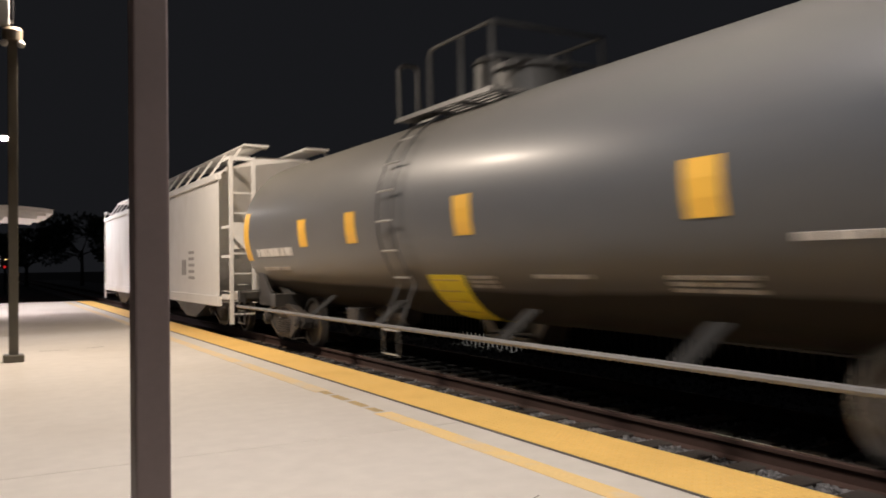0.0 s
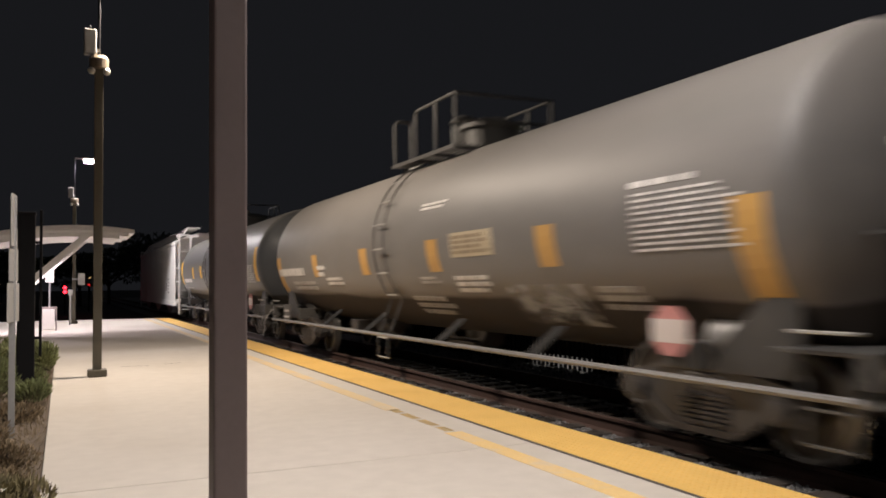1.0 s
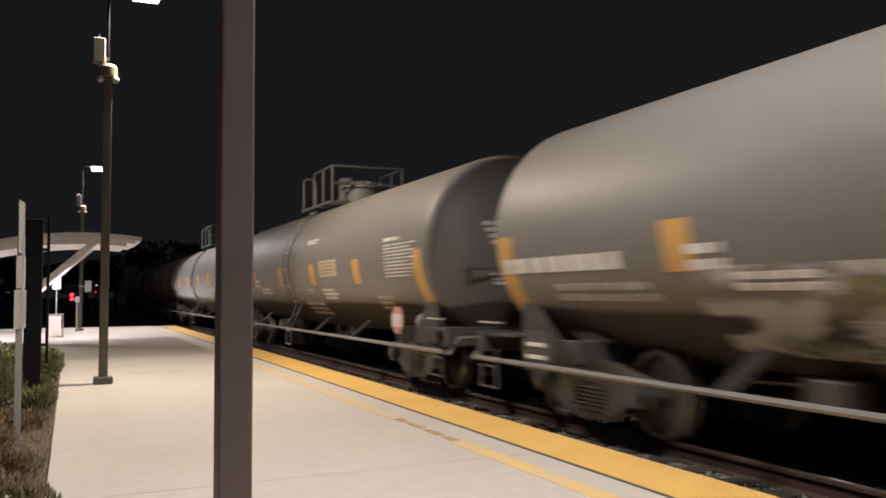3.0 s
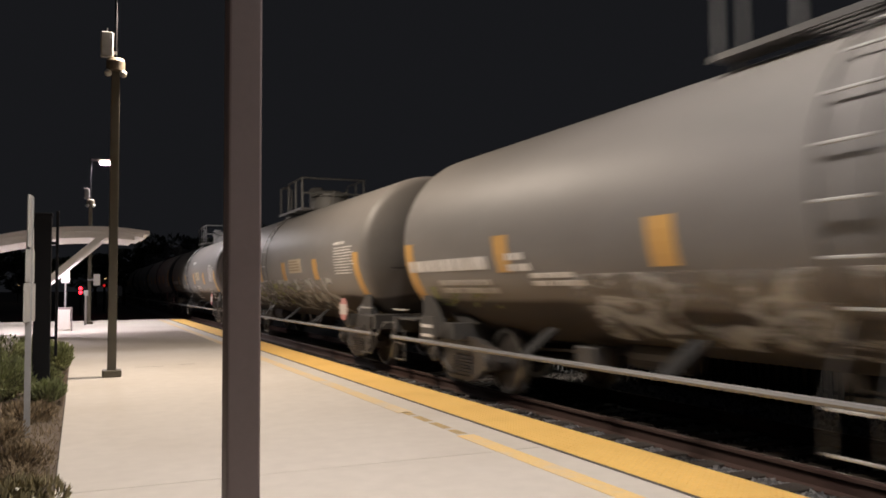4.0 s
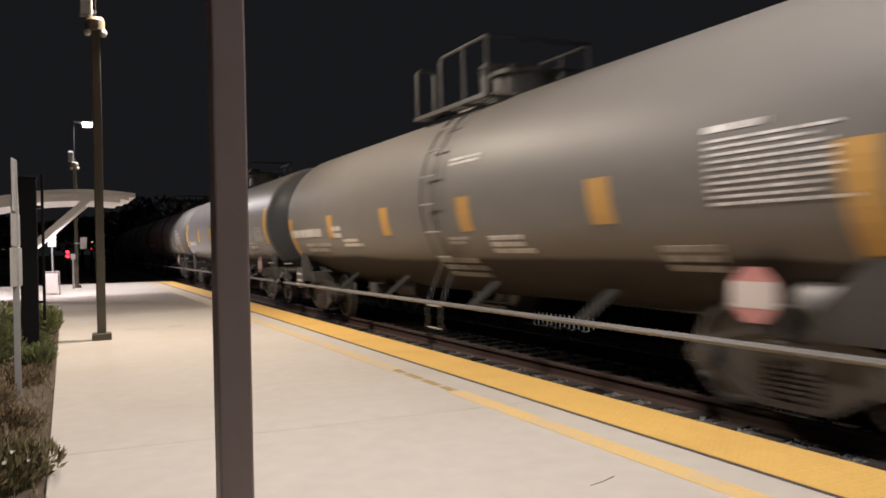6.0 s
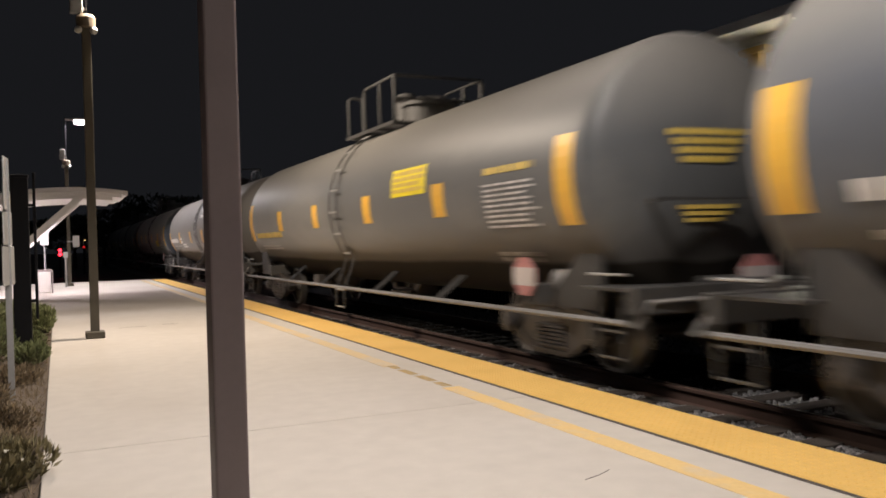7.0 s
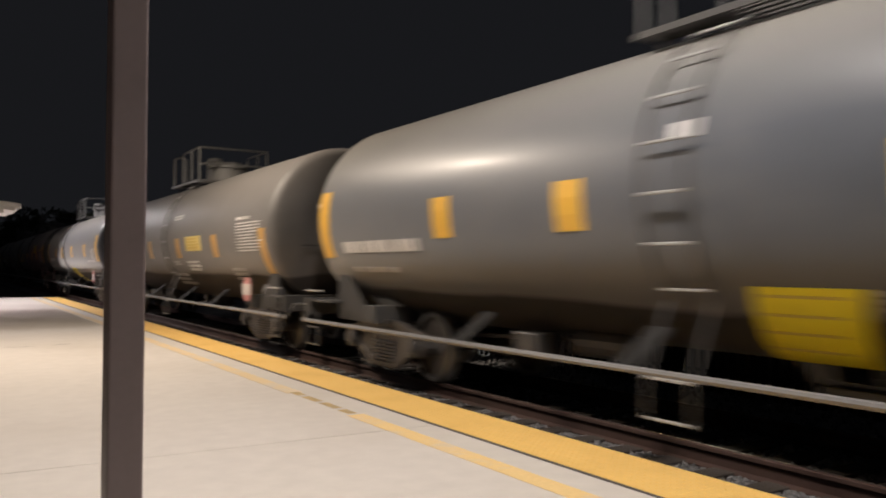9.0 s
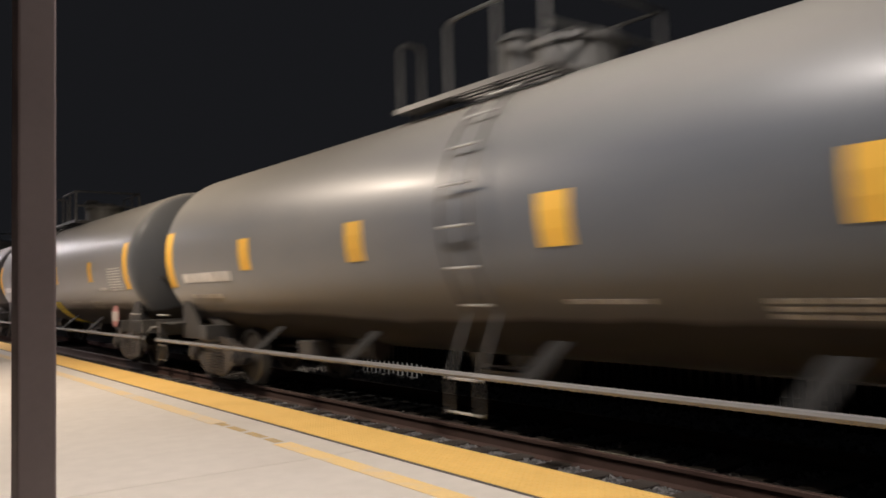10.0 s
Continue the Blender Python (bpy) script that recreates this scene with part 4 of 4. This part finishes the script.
def walkway(car, deck):
    w = part("walkway", TOE, FRAME_GREY, car, "grated top walkway", m=pose(0, deck, 0))
    for i in range(17):
        part("slat", SLAT, FRAME_GREY, w, m=pose(-0.84 + i * 0.105, 0, 0))
    for y in (-0.45, 0.35, 1.08):
        part("cross_bar", CROSS, FRAME_GREY, w, m=pose(0, y, 0))
    part("step_plate", STEP, FRAME_GREY, w)
    for x, y in ((-0.6, -0.3), (0.6, -0.3), (-0.6, 1.0), (0.6, 1.0), (-0.72, 1.95)):
        part("deck_leg", STAND, FRAME_GREY, w, m=pose(x, y, 0))
    g = part("guard_rail", SIDE_GUARD, GUARD_GREY, car, "pipe guard rail", m=pose(-0.86, deck, 0))
    part("bent_rail", SIDE_GUARD, GUARD_GREY, g, m=pose(1.72, 0, 0))
    for x in (0, 1.72):
        for y in (-0.42, 0.30):
            part("rail_post", POST_RAIL, GUARD_GREY, g, m=pose(x, y, 0))
    for z in (4.02, 4.42):
        part("cross_rail", CROSS_RAIL, GUARD_GREY, g, m=pose(0.86, -0.42, z))
    part("hoop", HOOP, GUARD_GREY, g, m=pose(0.86, 0, 0))


def hatch_mesh():
    """The manway nozzle, its lid and the valve housing beside it."""
    bm = lathe(bmesh.new(), [(3.5, 0.46), (3.95, 0.46), (3.96, 0.52), (4.02, 0.52), (4.03, 0.44), (4.12, 0.30), (4.14, 0.02)], 24, "Z")
    for i in range(8):
        a = i * math.pi / 4
        rod(bm, (0.49 * math.cos(a), 0.49 * math.sin(a), 3.94), (0.49 * math.cos(a), 0.49 * math.sin(a), 4.08), 0.03, 6)
    m = Matrix.Translation((-0.15, 0.72, 0))
    geo = bmesh.ops.create_cone(bm, cap_ends=True, segments=16, radius1=0.2, radius2=0.2, depth=0.75, matrix=m @ Matrix.Translation((0, 0, 3.85)))
    bmesh.ops.create_cone(bm, cap_ends=True, segments=16, radius1=0.24, radius2=0.16, depth=0.1, matrix=m @ Matrix.Translation((0, 0, 4.25)))
    return mesh_of("hatch", bm, HATCH_GREY)


def outlet_mesh():
    """The bottom outlet, its skid and the brake rigging."""
    bm = bmesh.new()
    rod(bm, (0, 0, 0.55), (0, 0, 0.90), 0.16, 14)
    box(bm, -0.3, 0.3, -0.5, 0.5, 0.50, 0.56, 0.01)
    prism(bm, [(-0.9, 0.9), (-0.5, 0.45), (0.5, 0.45), (0.9, 0.9), (0.6, 0.9), (0.4, 0.6), (-0.4, 0.6), (-0.6, 0.9)], -0.2, 0.2)
    rod(bm, (-0.5, 2.2, 0.72), (-0.5, 3.1, 0.72), 0.16, 14)
    rod(bm, (-0.45, 3.1, 0.72), (-0.45, 5.4, 0.62), 0.025, 6)
    rod(bm, (0.4, -5.5, 0.62), (0.4, 2.2, 0.72), 0.02, 6)
    box(bm, -0.95, -0.6, 3.3, 3.7, 0.55, 0.80, 0.02)
    return mesh_of("outlet", bm, TRUCK_IRON)


def placard_meshes():
    bm = prism(bmesh.new(), [(0.26 * math.cos(a), 0.24 * math.sin(a)) for a in [radians(22.5 + 45 * i) for i in range(8)]], -0.012, 0.0)
    red = mesh_of("placard", bm, PLACARD_RED)
    bm = box(bmesh.new(), -0.016, -0.013, -0.235, 0.235, -0.105, 0.105)
    return red, mesh_of("placard_band", bm, PLACARD_WHITE)


SIDE_RAIL, BRACKET, HATCH, OUTLET = side_rail_mesh(), bracket_mesh(), hatch_mesh(), outlet_mesh()
PLACARD, PLACARD_BAND = placard_meshes()
SMALL, BIG = 1.47, 1.50
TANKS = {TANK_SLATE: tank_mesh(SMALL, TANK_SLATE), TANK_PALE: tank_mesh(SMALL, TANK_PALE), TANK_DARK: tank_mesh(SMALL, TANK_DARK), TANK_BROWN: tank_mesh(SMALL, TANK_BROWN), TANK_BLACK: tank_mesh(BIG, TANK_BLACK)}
LADDERS = {SMALL: ladder_mesh(SMALL), BIG: ladder_mesh(BIG)}


def tank_car(k, mat, label, squares, marks, ladder=-0.75, deck=-0.95, sheet=DOT_YELLOW, band=(1.62, 2.57), square=(1.82, 2.28), text=(-7.2, -6.05, 1.59, 2.10, 9)):
    r = BIG if mat is TANK_BLACK else SMALL
    rnd = random.Random(100 + k)
    car = thing("tank_car", label, "tank car", TRACK, FIRST - PITCH * k, RAIL_Z, "tank cars of the train")
    moving.append((car, FIRST - PITCH * k))
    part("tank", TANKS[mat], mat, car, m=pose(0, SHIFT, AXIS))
    underframe(car)
    trucks(car, 6.5)
    part("side_rail", SIDE_RAIL, RAIL_PIPE, car, "pale steel side rail")
    part("side_rail", SIDE_RAIL, RAIL_PIPE, car, "pale steel side rail", m=pose(0, 0, 0, 0, 0, 180))
    for y in (-4.1, -1.55, 1.55, 4.1):
        part("bracket", BRACKET, BRACKET_DARK, car, m=pose(0, y, 0))
        part("bracket", BRACKET, BRACKET_DARK, car, m=pose(0, y, 0, 0, 0, 180))
    lad = part("ladder", LADDERS[r], FRAME_GREY, car, "dark steel ladder", m=pose(0, ladder - 0.23, 0))
    part("stile", LADDERS[r], FRAME_GREY, lad, m=pose(0, 0.46, 0))
    for a in [radians(-34 + i * 15) for i in range(7)]:
        part("rung", RUNG, RUNG_PALE, lad, m=pose(-(r + 0.08) * math.cos(a), 0, AXIS + (r + 0.08) * math.sin(a)))
    for z in (0.30, 0.62):
        part("rung", RUNG, RUNG_PALE, lad, m=pose(-1.47, 0, z))
    walkway(car, deck)
    part("hatch", HATCH, HATCH_GREY, car, "pale grey manway and valves", m=pose(0, deck, 0))
    part("outlet", OUTLET, TRUCK_IRON, car)
    for y in (-7.46, 7.66):
        bm = bmesh.new()
        patch(bm, y - 0.165, y + 0.165, band[0], band[1], r, skew=0.0)
        part("end_band", bm, sheet, car, "yellow reflective end band")
    for y in squares:
        bm = bmesh.new()
        patch(bm, y - 0.185, y + 0.185, square[0], square[1], r)
        part("reflective_square", bm, sheet, car, "yellow reflective square")
    bm = bmesh.new()
    words(bm, *text, r, rnd)
    tagged(part("lettering", bm, LETTER_WHITE, car, "white lettering"), kind="stuff")
    bm = bmesh.new()
    for s in (-1,):
        head_words(bm, -0.68, 0.28, 2.20, 2.58, 4)
        head_words(bm, -0.56, 0.10, 1.60, 1.80, 3)
    tagged(part("end_lettering", bm, LETTER_YELLOW if mat is TANK_BLACK else LETTER_WHITE, car, "end lettering"), kind="stuff")
    bm = box(bmesh.new(), -1.05, 1.05, -8.36, -8.32, 1.83, 1.86)
    for x in (-0.9, 0.9):
        box(bm, x - 0.02, x + 0.02, -8.36, -7.9, 1.82, 1.85)
    part("grab_bar", bm, FRAME_GREY, car)
    for y, x, rz in ((-6.42, -1.36, 0), (-8.53, 0.1, 90)):
        pl = part("placard", PLACARD, PLACARD_RED, car, "red placard", m=pose(x, y, 1.05, 0, 0, rz))
        part("placard_band", PLACARD_BAND, PLACARD_WHITE, pl, "white band")
        bm = box(bmesh.new(), 0.0, 0.02, -0.03, 0.03, -0.3, 0.0)
        part("placard_post", bm, FRAME_GREY, pl)
    for y in (-7.4, 7.36):
        plate = part("side_plate", SIDE_PLATE, PLATE_GREY, car, "grey end support plate", m=pose(-1.2, y, 0, 0, 0, 0 if y > 0 else 180))
        if mat is TANK_BROWN and y > 0:
            for z in (0.74, 0.88):
                part("step_bar", STEP_BARS, LETTER_WHITE, plate, "white step edge", m=pose(-0.25, -0.4, z))
            part("step_board", box(bmesh.new(), -0.245, -0.22, -0.68, -0.12, 0.60, 1.05), FRAME_GREY, plate)
    for kind, y0, y1, z0, z1, *more in marks:
        bm = bmesh.new()
        if kind in ("white", "dim", "yellow"):
            words(bm, y0, y1, z0, z1, more[0] if more else 1, r, rnd)
            tagged(part("lettering", bm, {"white": LETTER_WHITE, "dim": LETTER_DIM, "yellow": LETTER_YELLOW}[kind], car), kind="stuff")
        elif kind == "slant":
            patch(bm, y0, y1, z0, z1, r, skew=0.42)
            plate = part("warning_panel", bm, BRIGHT_YELLOW, car, "bright yellow slanted panel")
            bm = bmesh.new()
            for i in range(4):
                za, zb = z1 - 0.075 - i * 0.14, z1 - 0.055 - i * 0.14
                d = 0.42 * (z1 - za) / (z1 - z0)
                patch(bm, y0 + d + 0.12, y1 + d - 0.10, za, zb, r, lift=0.009)
            tagged(part("panel_writing", bm, LETTER_YELLOW, plate), kind="stuff")
        elif kind in ("lemon", "straw"):
            patch(bm, y0, y1, z0, z1, r)
            plate = part("warning_panel", bm, BRIGHT_YELLOW if kind == "lemon" else STRAW_YELLOW, car, "bright yellow panel with lines of writing")
            bm = bmesh.new()
            words(bm, y0 + 0.05, y1 - 0.05, z0 + 0.04, z1 - 0.03, 4, r, rnd, lift=0.009)
            tagged(part("panel_writing", bm, LETTER_YELLOW, plate), kind="stuff")
        elif kind == "panel":
            patch(bm, y0, y1, z0, z1, r)
            sheet_part = part("data_panel", bm, PALE_PANEL, car, "tan data panel with darker lines of writing")
            bm = bmesh.new()
            words(bm, y0 + 0.05, y1 - 0.05, z0 + 0.03, z1 - 0.03, 4, r, rnd, lift=0.009)
            tagged(part("panel_writing", bm, PANEL_INK, sheet_part), kind="stuff")
        elif kind == "strip":
            patch(bm, y0, y1, z0, z1, r, lift=0.005)
            part("name_strip", bm, LETTER_WHITE, car, "pale lettering strip")
        elif kind in ("graffiti", "green"):
            patch(bm, y0, y1, z0, z1, r, lift=0.004 if kind == "graffiti" else 0.005)
            tagged(part("graffiti", bm, GRAFFITI if kind == "graffiti" else GRAFFITI_GREEN, car, "faded spray paint"), kind="stuff")
    return car


SLATE = "slate grey tank car with yellow reflective squares, on the rails"
BROWN = "brown-grey weathered tank car with amber reflective squares, on the rails"
A_MARKS = [("white", 4.95, 7.1, 1.63, 1.87, 1), ("dim", 5.3, 7.0, 1.40, 1.50, 1), ("white", -5.9, -5.16, 1.60, 1.69, 1), ("dim", -2.97, -1.9, 1.32, 1.38, 1), ("dim", -4.8, -3.8, 1.22, 1.38, 3)]
B_MARKS = [("white", 4.9, 7.75, 1.66, 1.93, 1), ("dim", 4.9, 6.75, 1.38, 1.60, 2), ("white", 3.95, 4.5, 1.65, 1.92, 2), ("white", 2.9, 4.0, 1.48, 1.66, 2),
           ("white", -6.85, -6.02, 2.34, 2.43, 1), ("dim", -1.45, -0.8, 1.49, 1.61, 2), ("white", -2.98, -1.98, 1.36, 1.61, 3), ("dim", -1.6, -0.1, 1.01, 1.32, 3),
           ("dim", -6.05, -5.2, 1.19, 1.46, 3), ("white", -1.9, -1.0, 2.57, 2.69, 2)]
B = dict(sheet=DOT_ORANGE, band=(1.28, 2.16), square=(1.67, 2.13), text=(-7.45, -6.04, 1.75, 2.32, 10))
B1, B2, LONG = dict(ladder=0.5, deck=-0.65), dict(ladder=-0.5, deck=-0.7), dict(ladder=1.0, deck=-0.2)
B_SQUARES = (-4.5, -1.45, 1.52, 4.6)
A_SQUARES = (-4.66, -2.0, 1.26, 4.4)
SLANT = [("slant", -0.45, 0.42, 0.72, 1.36), ("dim", -1.15, -0.55, 1.2, 1.36, 3)]
PANEL_B = [("panel", -3.28, -2.08, 1.85, 2.18)]

tank_car(1, TANK_DARK, "dark slate tank car with yellow squares and slanted panel", (-4.4, -0.85, 2.35, 4.4), A_MARKS + SLANT, **LONG)
tank_car(2, TANK_BROWN, BROWN, B_SQUARES, B_MARKS + PANEL_B + [("graffiti", -4.9, -3.3, 1.0, 1.47, 26)], **B, **B1)
tank_car(3, TANK_PALE, SLATE, A_SQUARES, A_MARKS)
tank_car(4, TANK_BROWN, BROWN, B_SQUARES, B_MARKS + PANEL_B, **B, **B1)
tank_car(5, TANK_BROWN, "dirty brown-grey tank car with spray paint and amber squares", B_SQUARES, B_MARKS[:5] + PANEL_B + [("graffiti", -5.5, 4.5, 0.95, 1.7, 60), ("green", -3, 3, 1.0, 1.6, 12)], **B, **B1)
tank_car(6, TANK_BROWN, "grey-brown tank car with pale spray paint and amber squares", B_SQUARES, B_MARKS[:5] + [("panel", -5.83, -4.84, 1.34, 1.63), ("graffiti", -3.4, 3.2, 0.9, 1.62, 90), ("green", 5.2, 7.2, 1.2, 1.5, 8)], **B, **B2)
tank_car(7, TANK_SLATE, "slate grey tank car with a small yellow panel", (-4.72, -1.72, 1.5, 4.35), A_MARKS + [("lemon", -4.66, -3.45, 1.59, 1.89), ("white", -6.2, -4.88, 1.46, 1.71, 2)])
tank_car(8, TANK_BROWN, BROWN, B_SQUARES, B_MARKS, **B, **B2)
tank_car(9, TANK_BLACK, "charcoal tank car with a bright yellow panel, on the rails", (-4.35, -1.45, 1.65, 4.55), [("yellow", 4.6, 7.18, 1.64, 1.84, 1), ("dim", 5.0, 7.0, 1.38, 1.5, 2), ("lemon", -3.93, -2.64, 2.18, 2.60), ("yellow", -7.1, -5.72, 2.25, 2.38, 1), ("dim", -6.8, -5.6, 1.2, 1.34, 2)], ladder=0.15, deck=-0.9, text=(-6.95, -5.7, 1.61, 2.18, 9))
tank_car(10, TANK_PALE, SLATE, (-4.6, -1.0, 2.2, 4.4), A_MARKS + SLANT, **LONG)
tank_car(11, TANK_BROWN, "brown-grey weathered tank car with a yellow data panel", B_SQUARES, B_MARKS + [("straw", -3.48, -2.2, 1.82, 2.15)], **B, **B2)
tank_car(12, TANK_PALE, SLATE, (-4.6, -1.0, 2.2, 4.4), A_MARKS + SLANT + [("white", 0.72, 1.0, 2.44, 2.66, 1)], **LONG)
tank_car(13, TANK_PALE, "pale slate grey tank car with yellow reflective squares", (-4.66, -2.0, 1.26, 4.4), A_MARKS)
tank_car(14, TANK_PALE, SLATE, A_SQUARES, A_MARKS)


def hopper_car(mid):
    """A long covered hopper with a ribbed top walkway, end ladders and sloped bays."""
    car = thing("hopper_car", "white covered hopper car with a top walkway and end ladders", "hopper car", TRACK, mid, RAIL_Z)
    moving.append((car, mid))
    h, w = 9.25, 1.52
    bm = bmesh.new()
    sec = [(-w, 0.70), (-w, 3.55), (-1.35, 3.72), (-0.6, 4.02), (0.6, 4.02), (1.35, 3.72), (w, 3.55), (w, 0.70)]
    a = [bm.verts.new((x, -h, z)) for x, z in sec]
    b = [bm.verts.new((x, h, z)) for x, z in sec]
    for i in range(8):
        j = (i + 1) % 8
        bm.faces.new((a[i], b[i], b[j], a[j]))
    # sloped ends
    a2 = [bm.verts.new((x, -h + (1.9 if z < 1 else 0.02), z)) for x, z in sec]
    b2 = [bm.verts.new((x, h - (1.9 if z < 1 else 0.02), z)) for x, z in sec]
    bm.faces.new(a2[::-1])
    bm.faces.new(b2)
    part("body", bm, HOPPER_WHITE, car)
    bm = bmesh.new()
    for s in (-1, 1):
        box(bm, s * w - 0.05, s * w + 0.05, -h, h, 0.62, 0.84)
        box(bm, s * w - 0.06, s * w + 0.06, -h, h, 3.47, 3.60)
    part("side_sill", bm, HOPPER_WHITE, car)
    for y in (-5.6, 0.0, 5.6):
        for s in (-1, 1):
            bm = prism(bmesh.new(), [(y - 2.3, 0.72), (y - 0.5, 0.22), (y + 0.5, 0.22), (y + 2.3, 0.72)], s * 0.2, s * 1.35)
            part("outlet_bay", bm, TRUCK_IRON, car)
    trucks(car, 7.9)
    bm = bmesh.new()
    for s in (-1, 1):
        box(bm, s * 0.72 - 0.28, s * 0.72 + 0.28, -h - 0.3, h + 0.3, 4.22, 4.26)
        for i in range(15):
            y = -h + i * 2 * h / 14
            beam(bm, (s * 1.40, y, 3.66), (s * 1.0, y, 4.22), 0.05, 0.05)
            beam(bm, (s * 1.0, y, 4.22), (s * 0.4, y, 4.22), 0.05, 0.05)
        rod(bm, (s * 1.0, -h - 0.3, 4.24), (s * 1.0, h + 0.3, 4.24), 0.03, 8)
    part("top_walkway", bm, HOPPER_WHITE, car, "white grated top walkway")
    for e in (-1, 1):
        y = e * (h + 0.75)
        for s in (-1, 1):
            bm = bmesh.new()
            for x in (s * 0.95, s * 1.45):
                box(bm, x - 0.04, x + 0.04, y - 0.03, y + 0.03, 0.25 if abs(x) > 1.2 else 0.7, 3.9)
            for z in (0.9, 1.7, 2.35, 3.85):
                box(bm, s * 1.45 - 0.03, s * 1.45 + 0.03, min(y, e * h), max(y, e * h), z, z + 0.06)
            box(bm, min(s * 0.95, s * 1.45), max(s * 0.95, s * 1.45), y - 0.025, y + 0.025, 3.82, 3.90)
            ladder = part("end_ladder", bm, HOPPER_WHITE, car, "white end ladder")
            for i in range(7):
                part("rung", box(bmesh.new(), s * 1.2 - 0.25, s * 1.2 + 0.25, y - 0.02, y + 0.02, 0.45 + i * 0.44, 0.485 + i * 0.44), HOPPER_WHITE, ladder)
        bm = box(bmesh.new(), -1.48, 1.48, min(y, e * h), max(y, e * h), 0.78, 0.95)
        box(bm, -0.25, 0.25, min(e * 6.5, y), max(e * 6.5, y), 0.70, 1.0)
        for x in (-0.7, 0.1, 0.6):
            rod(bm, (x, e * (h + 0.4), 0.9), (x, e * (h + 0.4), 1.9), 0.06, 8)
        box(bm, -1.2, 1.2, e * h - 0.04, e * h + 0.04, 1.9, 2.5)
        coupler(bm, y, e)
        part("end_platform", bm, HOPPER_WHITE, car)
    rnd = random.Random(3)
    bm = bmesh.new()
    for i in range(5):
        box(bm, -w - 0.006, -w, -6.9 + rnd.uniform(0, 0.2), -6.2, 1.2 + i * 0.16, 1.27 + i * 0.16)
    box(bm, -w - 0.006, -w, -5.9, -5.4, 1.3, 1.7)
    tagged(part("lettering", bm, LETTER_DIM, car, "faded grey lettering"), kind="stuff")
    return car


hopper_car(27.65)


# ---- what moves ----
def motions():
    for car, y in moving:
        walk(car, [(t, pose(TRACK, y + SPEED * t, RAIL_Z)) for t in (0, 2.5, 5, 7.5, 10)])
    # the wheels roll without slip; all axles of a kind turn alike
    turn = math.degrees(SPEED / 0.457)
    done = {}
    for w in wheelsets:
        key = round(w.location.y, 2)
        if key not in done:
            y = w.location.y
            walk(w, [(i / FPS, pose(0, y, 0.457, -turn * i / FPS)) for i in range(10 * FPS + 1)])
            done[key] = w.animation_data
        else:
            w.rotation_mode = "QUATERNION"
            w.animation_data_create()
            w.animation_data.action = done[key].action
            w.animation_data.action_slot = done[key].action_slot


motions()
